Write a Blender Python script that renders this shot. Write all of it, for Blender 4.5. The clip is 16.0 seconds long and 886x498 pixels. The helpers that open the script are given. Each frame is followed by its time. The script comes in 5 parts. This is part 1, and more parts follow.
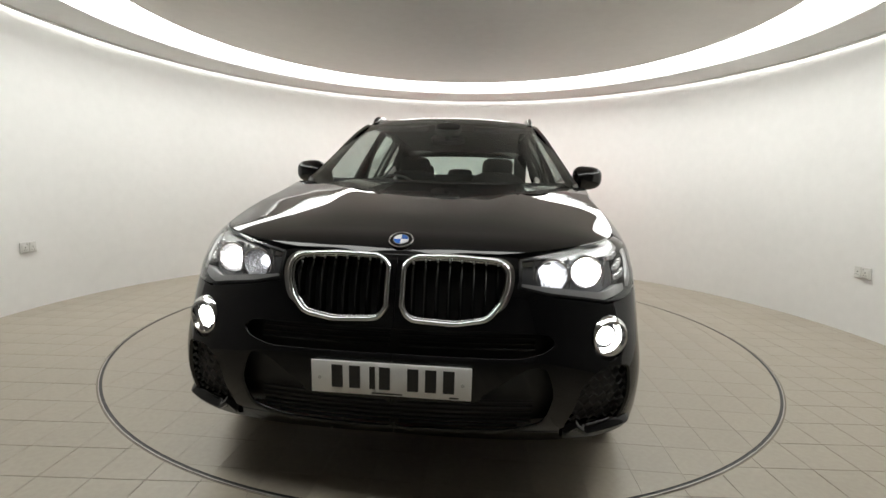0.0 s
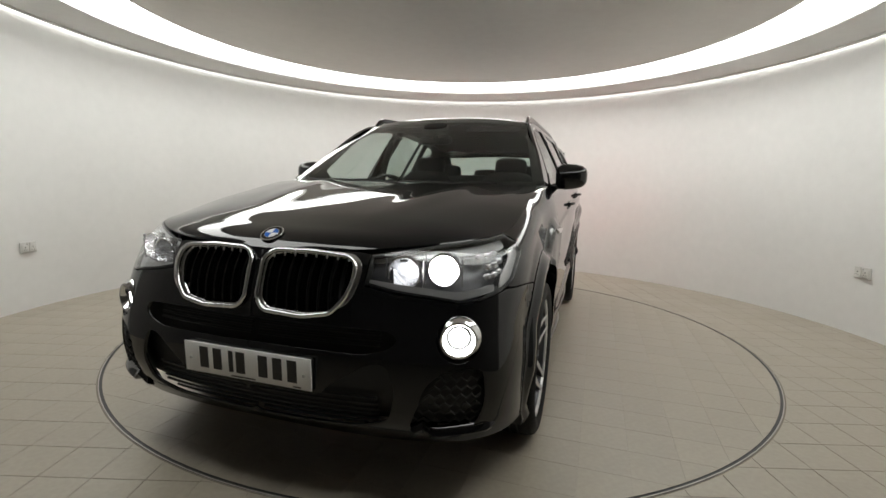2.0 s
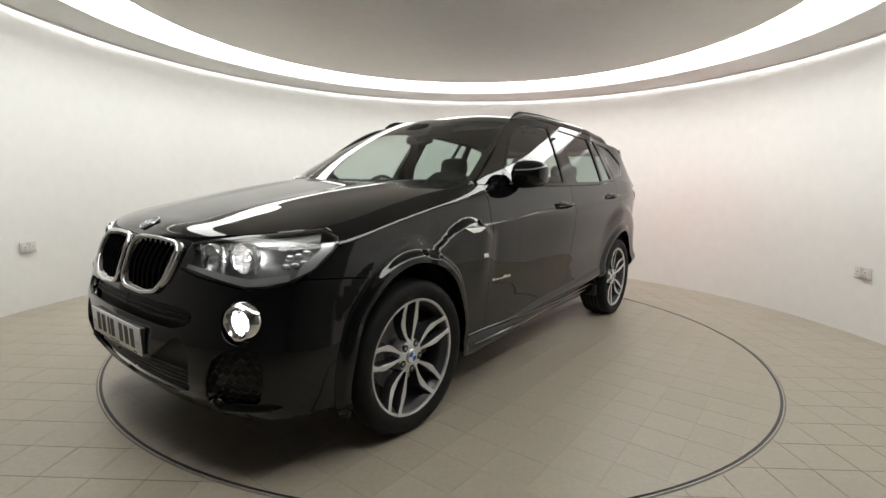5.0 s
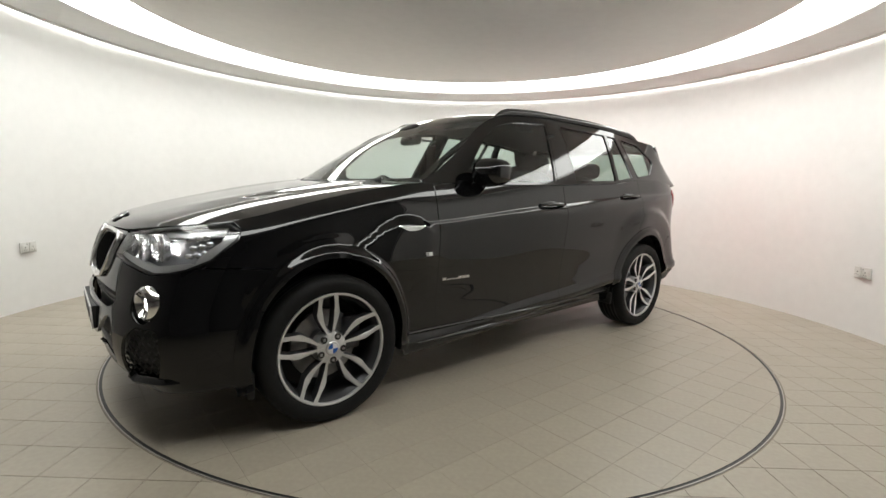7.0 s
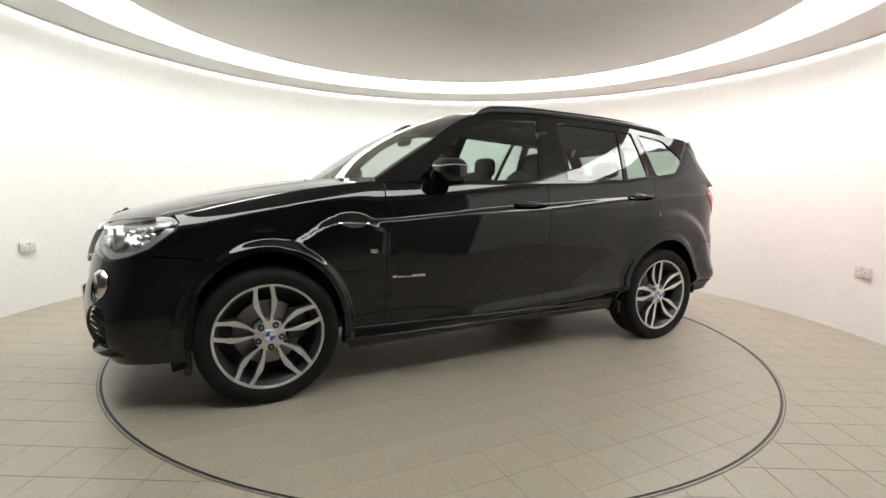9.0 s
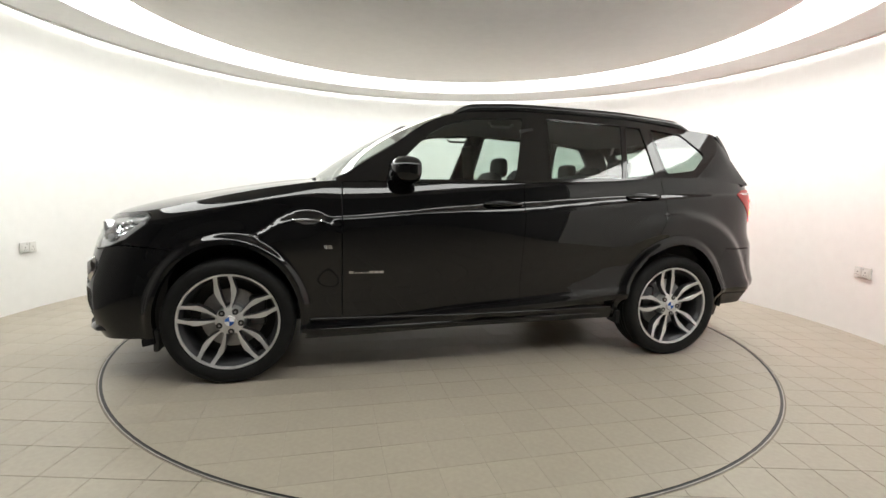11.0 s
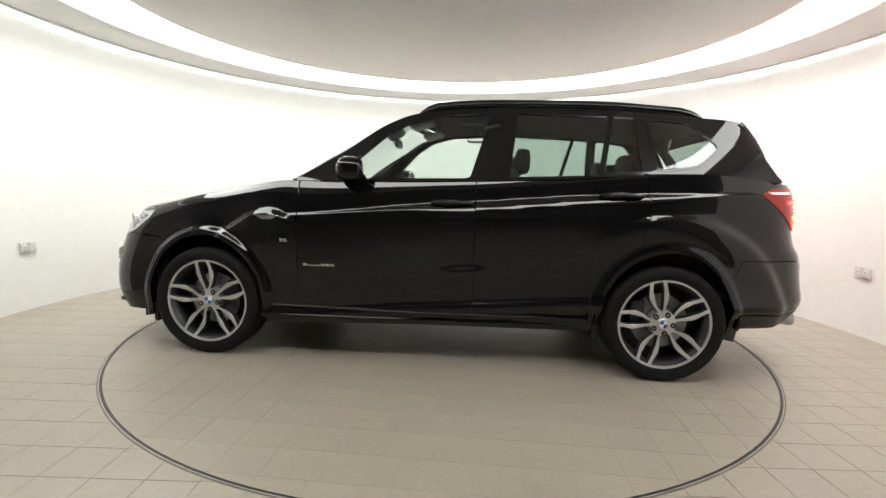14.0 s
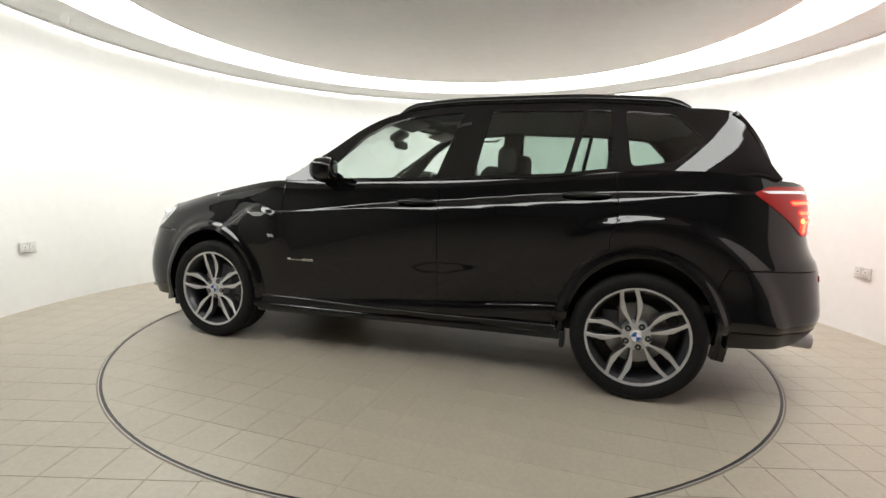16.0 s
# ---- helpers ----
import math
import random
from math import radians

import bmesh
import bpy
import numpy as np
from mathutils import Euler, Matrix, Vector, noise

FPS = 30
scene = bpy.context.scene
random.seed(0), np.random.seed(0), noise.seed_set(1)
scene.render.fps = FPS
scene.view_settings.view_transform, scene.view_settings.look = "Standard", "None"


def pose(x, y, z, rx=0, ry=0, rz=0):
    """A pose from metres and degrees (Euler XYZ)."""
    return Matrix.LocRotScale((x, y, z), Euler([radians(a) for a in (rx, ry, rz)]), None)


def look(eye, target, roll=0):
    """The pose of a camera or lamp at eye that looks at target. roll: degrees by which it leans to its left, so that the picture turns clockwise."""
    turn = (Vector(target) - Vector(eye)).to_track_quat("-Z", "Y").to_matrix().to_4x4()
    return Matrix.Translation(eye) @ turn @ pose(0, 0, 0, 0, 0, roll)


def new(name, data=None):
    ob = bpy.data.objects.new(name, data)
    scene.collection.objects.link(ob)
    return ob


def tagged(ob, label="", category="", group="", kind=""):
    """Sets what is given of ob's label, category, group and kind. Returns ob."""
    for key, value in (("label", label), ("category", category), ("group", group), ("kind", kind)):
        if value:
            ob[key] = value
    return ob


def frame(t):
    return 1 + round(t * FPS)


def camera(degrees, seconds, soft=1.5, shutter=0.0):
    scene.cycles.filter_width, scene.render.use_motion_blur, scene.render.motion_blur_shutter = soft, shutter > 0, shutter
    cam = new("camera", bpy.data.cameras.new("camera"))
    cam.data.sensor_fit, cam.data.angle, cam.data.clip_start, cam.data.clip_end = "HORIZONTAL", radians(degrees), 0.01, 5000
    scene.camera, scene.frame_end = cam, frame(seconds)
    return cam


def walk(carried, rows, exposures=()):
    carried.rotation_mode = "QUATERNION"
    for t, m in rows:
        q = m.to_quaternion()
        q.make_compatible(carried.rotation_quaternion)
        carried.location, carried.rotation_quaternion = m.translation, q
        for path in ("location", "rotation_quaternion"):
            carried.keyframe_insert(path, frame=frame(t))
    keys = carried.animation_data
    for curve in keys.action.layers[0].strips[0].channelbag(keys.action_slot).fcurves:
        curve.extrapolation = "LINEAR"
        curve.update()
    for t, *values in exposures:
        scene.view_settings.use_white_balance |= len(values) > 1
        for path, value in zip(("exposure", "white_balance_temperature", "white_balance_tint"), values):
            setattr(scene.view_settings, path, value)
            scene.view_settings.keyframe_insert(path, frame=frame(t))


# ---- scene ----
SPIN_START, SPIN_RATE = -94.9, -6.448        # heading of the car in degrees and degrees per second
CAR_OFFSET = (0.023, 0.034)                  # car's middle on the turntable, in the car's own axes
cam = camera(86.72, 16.0, soft=1.5)
EYE, AIM = (0.0, -3.718, 1.0855), (-0.0034, -2.7256, 0.9618)
walk(cam, [(0, look(EYE, AIM, 1.63)), (16, look(EYE, AIM, 1.63))],
     exposures=[(0, 0.1), (1, 0.15), (1.5, 0.03), (2.5, -0.36), (3.5, -0.29), (4.2, -0.08), (7, 0.27), (9, 0.54), (12, 0.63), (16, 0.63)])

# ---- world and light ----
world = bpy.data.worlds.new("world")
world.use_nodes = True
world.node_tree.nodes["Background"].inputs[0].default_value = (0.5, 0.5, 0.5, 1)
world.node_tree.nodes["Background"].inputs[1].default_value = 0.02
scene.world = world
RING_POWER, COVE_POWER = 6.5, 6.0


# ---- materials ----
def material(name, color, rough=0.5, metal=0.0, coat=0.0, noise_scale=0.0, noise_amount=0.0, bump=0.0, bump_scale=60.0,
             rough_vary=0.0, random_vary=0.0):
    """A surface with colour variation at two scales, uneven gloss and fine relief."""
    m = bpy.data.materials.new(name)
    m.use_nodes = True
    n, l = m.node_tree.nodes, m.node_tree.links
    b = n["Principled BSDF"]
    b.inputs["Base Color"].default_value = (*color, 1)
    b.inputs["Roughness"].default_value = rough
    b.inputs["Metallic"].default_value = metal
    b.inputs["Coat Weight"].default_value = coat
    b.inputs["Coat Roughness"].default_value = 0.015
    co = n.new("ShaderNodeTexCoord")
    if noise_amount or random_vary:
        big, fine = n.new("ShaderNodeTexNoise"), n.new("ShaderNodeTexNoise")
        big.inputs["Scale"].default_value, fine.inputs["Scale"].default_value = noise_scale, noise_scale * 14
        big.inputs["Detail"].default_value = 6
        add = n.new("ShaderNodeMath")
        add.operation = "ADD"
        for tex in (big, fine):
            l.new(co.outputs["Object"], tex.inputs["Vector"])
        l.new(big.outputs["Fac"], add.inputs[0])
        l.new(fine.outputs["Fac"], add.inputs[1])
        value = n.new("ShaderNodeMapRange")
        value.inputs["From Min"].default_value, value.inputs["From Max"].default_value = 0.6, 1.4
        value.inputs["To Min"].default_value, value.inputs["To Max"].default_value = 1 - noise_amount, 1 + noise_amount
        l.new(add.outputs[0], value.inputs["Value"])
        last = value.outputs[0]
        if random_vary:
            info, vary, mul = n.new("ShaderNodeObjectInfo"), n.new("ShaderNodeMapRange"), n.new("ShaderNodeMath")
            vary.inputs["To Min"].default_value, vary.inputs["To Max"].default_value = 1 - random_vary, 1 + random_vary
            l.new(info.outputs["Random"], vary.inputs["Value"])
            mul.operation = "MULTIPLY"
            l.new(last, mul.inputs[0])
            l.new(vary.outputs[0], mul.inputs[1])
            last = mul.outputs[0]
        hsv = n.new("ShaderNodeHueSaturation")
        hsv.inputs["Color"].default_value = (*color, 1)
        l.new(last, hsv.inputs["Value"])
        l.new(hsv.outputs[0], b.inputs["Base Color"])
        if rough_vary:
            rr = n.new("ShaderNodeMapRange")
            rr.inputs["From Min"].default_value, rr.inputs["From Max"].default_value = 0.3, 0.7
            rr.inputs["To Min"].default_value, rr.inputs["To Max"].default_value = rough - rough_vary, rough + rough_vary
            l.new(big.outputs["Fac"], rr.inputs["Value"])
            l.new(rr.outputs[0], b.inputs["Roughness"])
    if bump:
        t, k = n.new("ShaderNodeTexNoise"), n.new("ShaderNodeBump")
        t.inputs["Scale"].default_value, t.inputs["Detail"].default_value = bump_scale, 4
        k.inputs["Strength"].default_value, k.inputs["Distance"].default_value = bump, 0.004
        l.new(co.outputs["Object"], t.inputs["Vector"])
        l.new(t.outputs["Fac"], k.inputs["Height"])
        l.new(k.outputs[0], b.inputs["Normal"])
    return m


def glowing(name, color, strength, base=(0.8, 0.8, 0.8)):
    m = material(name, base, 0.3)
    b = m.node_tree.nodes["Principled BSDF"]
    b.inputs["Emission Color"].default_value = (*color, 1)
    b.inputs["Emission Strength"].default_value = strength
    return m


def glazing(name, tint, gloss=1.0, ior=1.5):
    """Thin tinted glass: clear straight through, with a true mirror-like sheen."""
    m = bpy.data.materials.new(name)
    m.use_nodes = True
    n, l = m.node_tree.nodes, m.node_tree.links
    n.remove(n["Principled BSDF"])
    clear, shine, mix, fr, power, scale = (n.new(k) for k in ("ShaderNodeBsdfTransparent", "ShaderNodeBsdfGlossy", "ShaderNodeMixShader", "ShaderNodeLayerWeight", "ShaderNodeMath", "ShaderNodeMapRange"))
    clear.inputs["Color"].default_value = (*tint, 1)
    shine.inputs["Color"].default_value = (gloss, gloss, gloss, 1)
    shine.inputs["Roughness"].default_value = 0.01
    fr.inputs["Blend"].default_value = 0.5
    power.operation = "POWER"
    power.inputs[1].default_value = 4.5
    low = 2 * ((ior - 1) / (ior + 1)) ** 2
    scale.inputs["To Min"].default_value, scale.inputs["To Max"].default_value = low, 1.0
    l.new(fr.outputs["Facing"], power.inputs[0])
    l.new(power.outputs[0], scale.inputs["Value"])
    l.new(scale.outputs[0], mix.inputs[0])
    l.new(clear.outputs[0], mix.inputs[1])
    l.new(shine.outputs[0], mix.inputs[2])
    l.new(mix.outputs[0], n["Material Output"].inputs["Surface"])
    return m


PAINT = material("black_paint", (0.004, 0.004, 0.0045), 0.5, 0.0, 1.0, 4.0, 0.2)
PAINT.node_tree.nodes["Principled BSDF"].inputs["Specular IOR Level"].default_value = 0.0
TRIM = material("black_plastic", (0.010, 0.010, 0.010), 0.45, noise_scale=20, noise_amount=0.2, bump=0.15, bump_scale=400)
GLOSS = material("gloss_black", (0.004, 0.004, 0.004), 0.08, noise_scale=10, noise_amount=0.1)
RUBBER = material("tyre_rubber", (0.007, 0.007, 0.007), 0.7, noise_scale=18, noise_amount=0.25, bump=0.3, bump_scale=250, rough_vary=0.1)
CHROME = material("chrome", (0.82, 0.82, 0.83), 0.09, 1.0, noise_scale=12, noise_amount=0.05)
ALLOY = material("machined_alloy", (0.60, 0.60, 0.60), 0.34, 0.6, noise_scale=15, noise_amount=0.08, rough_vary=0.05)
ALLOY_GREY = material("grey_alloy", (0.075, 0.075, 0.08), 0.35, 0.7, noise_scale=15, noise_amount=0.12)
RUBBER.node_tree.nodes["Principled BSDF"].inputs["Specular IOR Level"].default_value = 0.22
STEEL = material("brake_steel", (0.35, 0.35, 0.36), 0.42, 0.9, noise_scale=30, noise_amount=0.2)
RING_METAL = material("worn_aluminium", (0.42, 0.40, 0.37), 0.5, 0.6, noise_scale=8, noise_amount=0.25)
CLOTH = material("seat_cloth", (0.013, 0.013, 0.014), 0.8, noise_scale=40, noise_amount=0.3, bump=0.3, bump_scale=500)
LINING = material("roof_lining", (0.03, 0.03, 0.03), 0.9, noise_scale=30, noise_amount=0.15)
GREY_TRIM = material("interior_grey", (0.09, 0.09, 0.09), 0.5, noise_scale=20, noise_amount=0.1)
GLASS = glazing("window_glass", (0.80, 0.87, 0.84), 0.75)
DARK_GLASS = glazing("tinted_glass", (0.54, 0.64, 0.60), 0.85)
LENS = glazing("lamp_lens", (0.93, 0.94, 0.95), 0.9, 1.4)
MIRROR = material("mirror_glass", (0.85, 0.86, 0.87), 0.02, 1.0)
SILVER = material("satin_silver", (0.55, 0.55, 0.55), 0.3, 0.7, noise_scale=20, noise_amount=0.1)
BLUE = material("badge_blue", (0.03, 0.12, 0.45), 0.2, 0, 0.6)
WHITE_ENAMEL = material("badge_white", (0.75, 0.76, 0.78), 0.2, 0, 0.6)
PLATE_WHITE = material("plate_white", (0.86, 0.86, 0.85), 0.35, noise_scale=30, noise_amount=0.04)
PLATE_INK = material("plate_ink", (0.012, 0.012, 0.012), 0.4)
RED_LENS = glowing("red_lens", (1.0, 0.01, 0.004), 0.10, (0.12, 0.003, 0.003))
REFLEX = material("red_reflex", (0.25, 0.01, 0.01), 0.2)
RED_GLOW = glowing("red_lamp", (1.0, 0.008, 0.003), 34.0, (0.4, 0.02, 0.02))
AMBER_GLOW = glowing("amber_lamp", (1.0, 0.22, 0.05), 5.0, (0.5, 0.1, 0.02))
LAMP_BACK = material("lamp_backing", (0.30, 0.30, 0.31), 0.35, 0.3, noise_scale=40, noise_amount=0.15)
REFLECTOR = material("lamp_reflector", (0.74, 0.74, 0.75), 0.26, 0.9, noise_scale=90, noise_amount=0.2, bump=0.6, bump_scale=110)
BEAM = glowing("headlamp_beam", (1.0, 0.97, 0.92), 62.0)
FOG_BEAM = glowing("fog_beam", (1.0, 0.98, 0.95), 14.0)
HALO = glowing("dim_lamp", (0.97, 0.98, 1.0), 4.0)
WALL_PAINT = material("white_wall_paint", (0.81, 0.805, 0.79), 0.55, noise_scale=0.8, noise_amount=0.03, bump=0.05, bump_scale=150)
CEILING_PAINT = material("ceiling_paint", (0.91, 0.89, 0.87), 0.7, noise_scale=0.9, noise_amount=0.03, bump=0.05, bump_scale=120)
TILE = material("beige_tile", (0.335, 0.298, 0.238), 0.36, noise_scale=3.0, noise_amount=0.10, bump=0.06, bump_scale=90, rough_vary=0.08, random_vary=0.02)
DECK_GROUT = material("deck_grout", (0.312, 0.278, 0.222), 0.5, noise_scale=12, noise_amount=0.1)
GROUT = material("tile_grout", (0.20, 0.176, 0.14), 0.85, noise_scale=12, noise_amount=0.2)
DARK_WALL = material("dark_wall", (0.30, 0.29, 0.28), 0.8, noise_scale=2, noise_amount=0.15)
SOCKET_PLASTIC = material("white_plastic", (0.62, 0.61, 0.58), 0.35, noise_scale=20, noise_amount=0.03)
RING_LIGHT = glowing("luminous_ceiling", (0.975, 0.985, 0.945), RING_POWER)
COVE_LIGHT = glowing("wall_washer", (0.975, 0.985, 0.945), COVE_POWER)


# ---- mesh helpers ----
def part(name, bm, mat, parent, label="", smooth=40):
    me = bpy.data.meshes.new(name)
    bm.to_mesh(me)
    bm.free()
    me.materials.append(mat)
    if smooth:
        me.shade_smooth()
        me.set_sharp_from_angle(angle=radians(smooth))
    kept = me.attributes.get("true_normal")
    if kept:
        values = np.zeros(len(me.vertices) * 3, dtype=np.float32)
        kept.data.foreach_get("vector", values)
        me.attributes.remove(kept)
        me.normals_split_custom_set_from_vertices(values.reshape(-1, 3).tolist())
    ob = new(name, me)
    ob.parent = parent
    return tagged(ob, label)


def box(sx, sy, sz, at=(0, 0, 0), bevel=0.0, turn=None, segments=2):
    bm = bmesh.new()
    bmesh.ops.create_cube(bm, size=1, matrix=Matrix.Diagonal((sx, sy, sz, 1)))
    if bevel:
        bmesh.ops.bevel(bm, geom=bm.edges[:], offset=bevel, segments=segments, affect="EDGES", profile=0.5)
    bmesh.ops.transform(bm, matrix=Matrix.Translation(at) @ (turn or Matrix()), verts=bm.verts[:])
    return bm


def join(*meshes):
    out = bmesh.new()
    for bm in meshes:
        me = bpy.data.meshes.new("tmp")
        bm.to_mesh(me)
        bm.free()
        out.from_mesh(me)
        bpy.data.meshes.remove(me)
    return out


def lathe(profile, steps=64, closed=False):
    """A solid of revolution about the y axis from (radius, y) pairs."""
    bm = bmesh.new()
    rings = [[bm.verts.new((r * math.cos(a), y, r * math.sin(a))) for r, y in profile]
             for a in (2 * math.pi * i / steps for i in range(steps))]
    n = len(profile)
    for i in range(steps):
        p, q = rings[i], rings[(i + 1) % steps]
        for j in range(n if closed else n - 1):
            bm.faces.new((p[j], p[(j + 1) % n], q[(j + 1) % n], q[j]))
    bmesh.ops.remove_doubles(bm, verts=bm.verts[:], dist=1e-6)
    bmesh.ops.recalc_face_normals(bm, faces=bm.faces[:])
    return bm


def tube(points, radius, sides=10, closed=False, squash=1.0):
    """A round bar along points; radius may be a number or one per point."""
    bm = bmesh.new()
    pts = [Vector(p) for p in points]
    n, rings = len(pts), []
    for i, p in enumerate(pts):
        a, b = (pts[i - 1], pts[(i + 1) % n]) if closed else (pts[max(i - 1, 0)], pts[min(i + 1, n - 1)])
        d = (b - a).normalized()
        up = Vector((0, 0, 1)) if abs(d.z) < 0.9 else Vector((1, 0, 0))
        u = d.cross(up).normalized()
        v = u.cross(d)
        r = radius[i] if isinstance(radius, (list, tuple)) else radius
        rings.append([bm.verts.new(p + (u * math.cos(t) + v * math.sin(t) * squash) * r) for t in (2 * math.pi * k / sides for k in range(sides))])
    for i in range(n if closed else n - 1):
        p, q = rings[i], rings[(i + 1) % n]
        for k in range(sides):
            bm.faces.new((p[k], p[(k + 1) % sides], q[(k + 1) % sides], q[k]))
    if not closed:
        bm.faces.new(rings[0][::-1])
        bm.faces.new(rings[-1])
    bmesh.ops.recalc_face_normals(bm, faces=bm.faces[:])
    return bm


def curve(pts):
    """A smooth monotone curve through (x, y) pairs, as a function."""
    x, y = np.array(sorted(pts), float).T
    h, d = np.diff(x), np.diff(y) / np.diff(x)
    m = np.empty(len(x))
    m[0], m[-1] = d[0], d[-1]
    for i in range(1, len(x) - 1):
        m[i] = 0 if d[i - 1] * d[i] <= 0 else 2 * d[i - 1] * d[i] / (d[i - 1] + d[i])

    def f(v):
        v = min(max(v, x[0]), x[-1])
        i = min(int(np.searchsorted(x, v, "right")) - 1, len(x) - 2)
        t = (v - x[i]) / h[i]
        return float((2 * t ** 3 - 3 * t * t + 1) * y[i] + (t ** 3 - 2 * t * t + t) * h[i] * m[i]
                     + (3 * t * t - 2 * t ** 3) * y[i + 1] + (t ** 3 - t * t) * h[i] * m[i + 1])
    return f


def inside(p, poly):
    hit = False
    for (x0, y0), (x1, y1) in zip(poly, poly[1:] + poly[:1]):
        if (y0 > p[1]) != (y1 > p[1]) and p[0] < (x1 - x0) * (p[1] - y0) / (y1 - y0) + x0:
            hit = not hit
    return hit


def shrunk(poly, d):
    """The polygon moved inwards by d (outwards where d is negative)."""
    n = len(poly)
    area = sum(poly[i][0] * poly[(i + 1) % n][1] - poly[(i + 1) % n][0] * poly[i][1] for i in range(n))
    s, out = (1 if area > 0 else -1), []
    for i in range(n):
        a, b, c = (Vector(poly[j % n]) for j in (i - 1, i, i + 1))
        n1, n2 = ((q - p).normalized() for p, q in ((a, b), (b, c)))
        n1, n2 = Vector((-n1.y, n1.x)) * s, Vector((-n2.y, n2.x)) * s
        m = n1 + n2
        m = m / max(m.length_squared / 2, 0.3)
        out.append((b.x + m.x * d, b.y + m.y * d))
    return out


def rounded(poly, r, k=4):
    """The polygon with its corners rounded off."""
    out, n = [], len(poly)
    for i in range(n):
        a, b, c = (Vector(poly[j % n]) for j in (i - 1, i, i + 1))
        p = b + (a - b).normalized() * min(r, (a - b).length * 0.45)
        q = b + (c - b).normalized() * min(r, (c - b).length * 0.45)
        for j in range(k + 1):
            t = j / k
            v = p * (1 - t) ** 2 + b * 2 * t * (1 - t) + q * t * t
            out.append((v.x, v.y))
    return out


def sheet(f, poly, step=0.03, holes=(), lift=0.0, thick=0.012, side=1, both=False, gap=0.0, cuts=()):
    """A panel cut out of the surface f(u, v) along a polygon in (u, v), with turned-in edges."""
    poly = shrunk(poly, gap) if gap else list(poly)
    bm = bmesh.new()
    us, vs = [p[0] for p in poly], [p[1] for p in poly]
    nu, nv = (max(2, math.ceil((max(a) - min(a)) / step)) for a in (us, vs))
    grid = [[bm.verts.new((min(us) + (max(us) - min(us)) * i / nu, min(vs) + (max(vs) - min(vs)) * j / nv, 0)) for j in range(nv + 1)] for i in range(nu + 1)]
    for i in range(nu):
        for j in range(nv):
            bm.faces.new((grid[i][j], grid[i + 1][j], grid[i + 1][j + 1], grid[i][j + 1]))
    for loop in (poly, *holes, *cuts):
        loop = list(loop)
        for a, b in zip(loop, loop[1:] + loop[:1]) if loop not in cuts else zip(loop, loop[1:]):
            if math.dist(a, b) < 1e-6:
                continue
            lo, hi = [min(a[k], b[k]) - 1e-5 for k in (0, 1)], [max(a[k], b[k]) + 1e-5 for k in (0, 1)]
            near = []
            for fc in bm.faces:
                c = [v.co for v in fc.verts]
                if all(min(p[k] for p in c) <= hi[k] and max(p[k] for p in c) >= lo[k] for k in (0, 1)):
                    near.append(fc)
            geom = list({e for fc in near for e in fc.edges} | {v for fc in near for v in fc.verts}) + near
            if near:
                bmesh.ops.bisect_plane(bm, geom=geom, dist=1e-6, plane_co=(*a, 0), plane_no=(b[1] - a[1], a[0] - b[0], 0))
    gone = []
    for fc in bm.faces:
        c = fc.calc_center_median()
        if not inside(c, poly) or any(inside(c, list(h)) for h in holes):
            gone.append(fc)
    bmesh.ops.delete(bm, geom=gone, context="FACES")
    middle = Vector((0, 0, 0.7))
    kept = bm.verts.layers.float_vector.new("true_normal")
    normal = {}
    for v in bm.verts:
        u, w = v.co.x, v.co.y
        p = Vector(f(u, w))
        e, k = 0.012, 0.007
        d1, d2 = Vector(f(u + e, w)) - Vector(f(u - e, w)), Vector(f(u, w + k)) - Vector(f(u, w - k))
        nn = d1.cross(d2)
        nn = nn.normalized() if nn.length > 1e-12 else Vector((0, 0, 1))
        if nn.dot(p - middle) < 0:
            nn = -nn
        normal[v] = nn
        v[kept] = nn
        v.co = p + nn * lift
    for fc in bm.faces:
        fc.normal_update()
        if fc.normal.dot(sum((normal[v] for v in fc.verts), Vector())) < 0:
            fc.normal_flip()
    if thick:
        rim = [e for e in bm.edges if e.is_boundary and not (both and all(abs(v.co.y) < 1e-4 for v in e.verts))]
        base = {v: normal[v] for e in rim for v in e.verts}
        old = list(base)
        made = bmesh.ops.extrude_edge_only(bm, edges=rim)["geom"]
        fresh = [v for v in made if isinstance(v, bmesh.types.BMVert)]
        look_up = {(round(v.co.x, 6), round(v.co.y, 6), round(v.co.z, 6)): base[v] for v in old}
        for v in fresh:
            nn = look_up.get((round(v.co.x, 6), round(v.co.y, 6), round(v.co.z, 6)))
            v[kept] = (0, 0, 0)
            if nn:
                v.co -= nn * thick
    if both:
        flipped = bm.copy()
        layer = flipped.verts.layers.float_vector["true_normal"]
        for v in flipped.verts:
            v.co.y = -v.co.y
            v[layer] = v[layer] * Vector((1, -1, 1))
        bmesh.ops.reverse_faces(flipped, faces=flipped.faces[:])
        bm = join(bm, flipped)
        bmesh.ops.remove_doubles(bm, verts=bm.verts[:], dist=2e-4)
    elif side < 0:
        layer = bm.verts.layers.float_vector["true_normal"]
        for v in bm.verts:
            v.co.y = -v.co.y
            v[layer] = v[layer] * Vector((1, -1, 1))
        bmesh.ops.reverse_faces(bm, faces=bm.faces[:])
    return bm


def thing(name, label, category, group="", kind="", at=None):
    ob = new(name)
    if at is not None:
        ob.matrix_world = at
    return tagged(ob, label, category, group, kind)


def span(a, b, n):
    return [a + (b - a) * i / n for i in range(n + 1)]


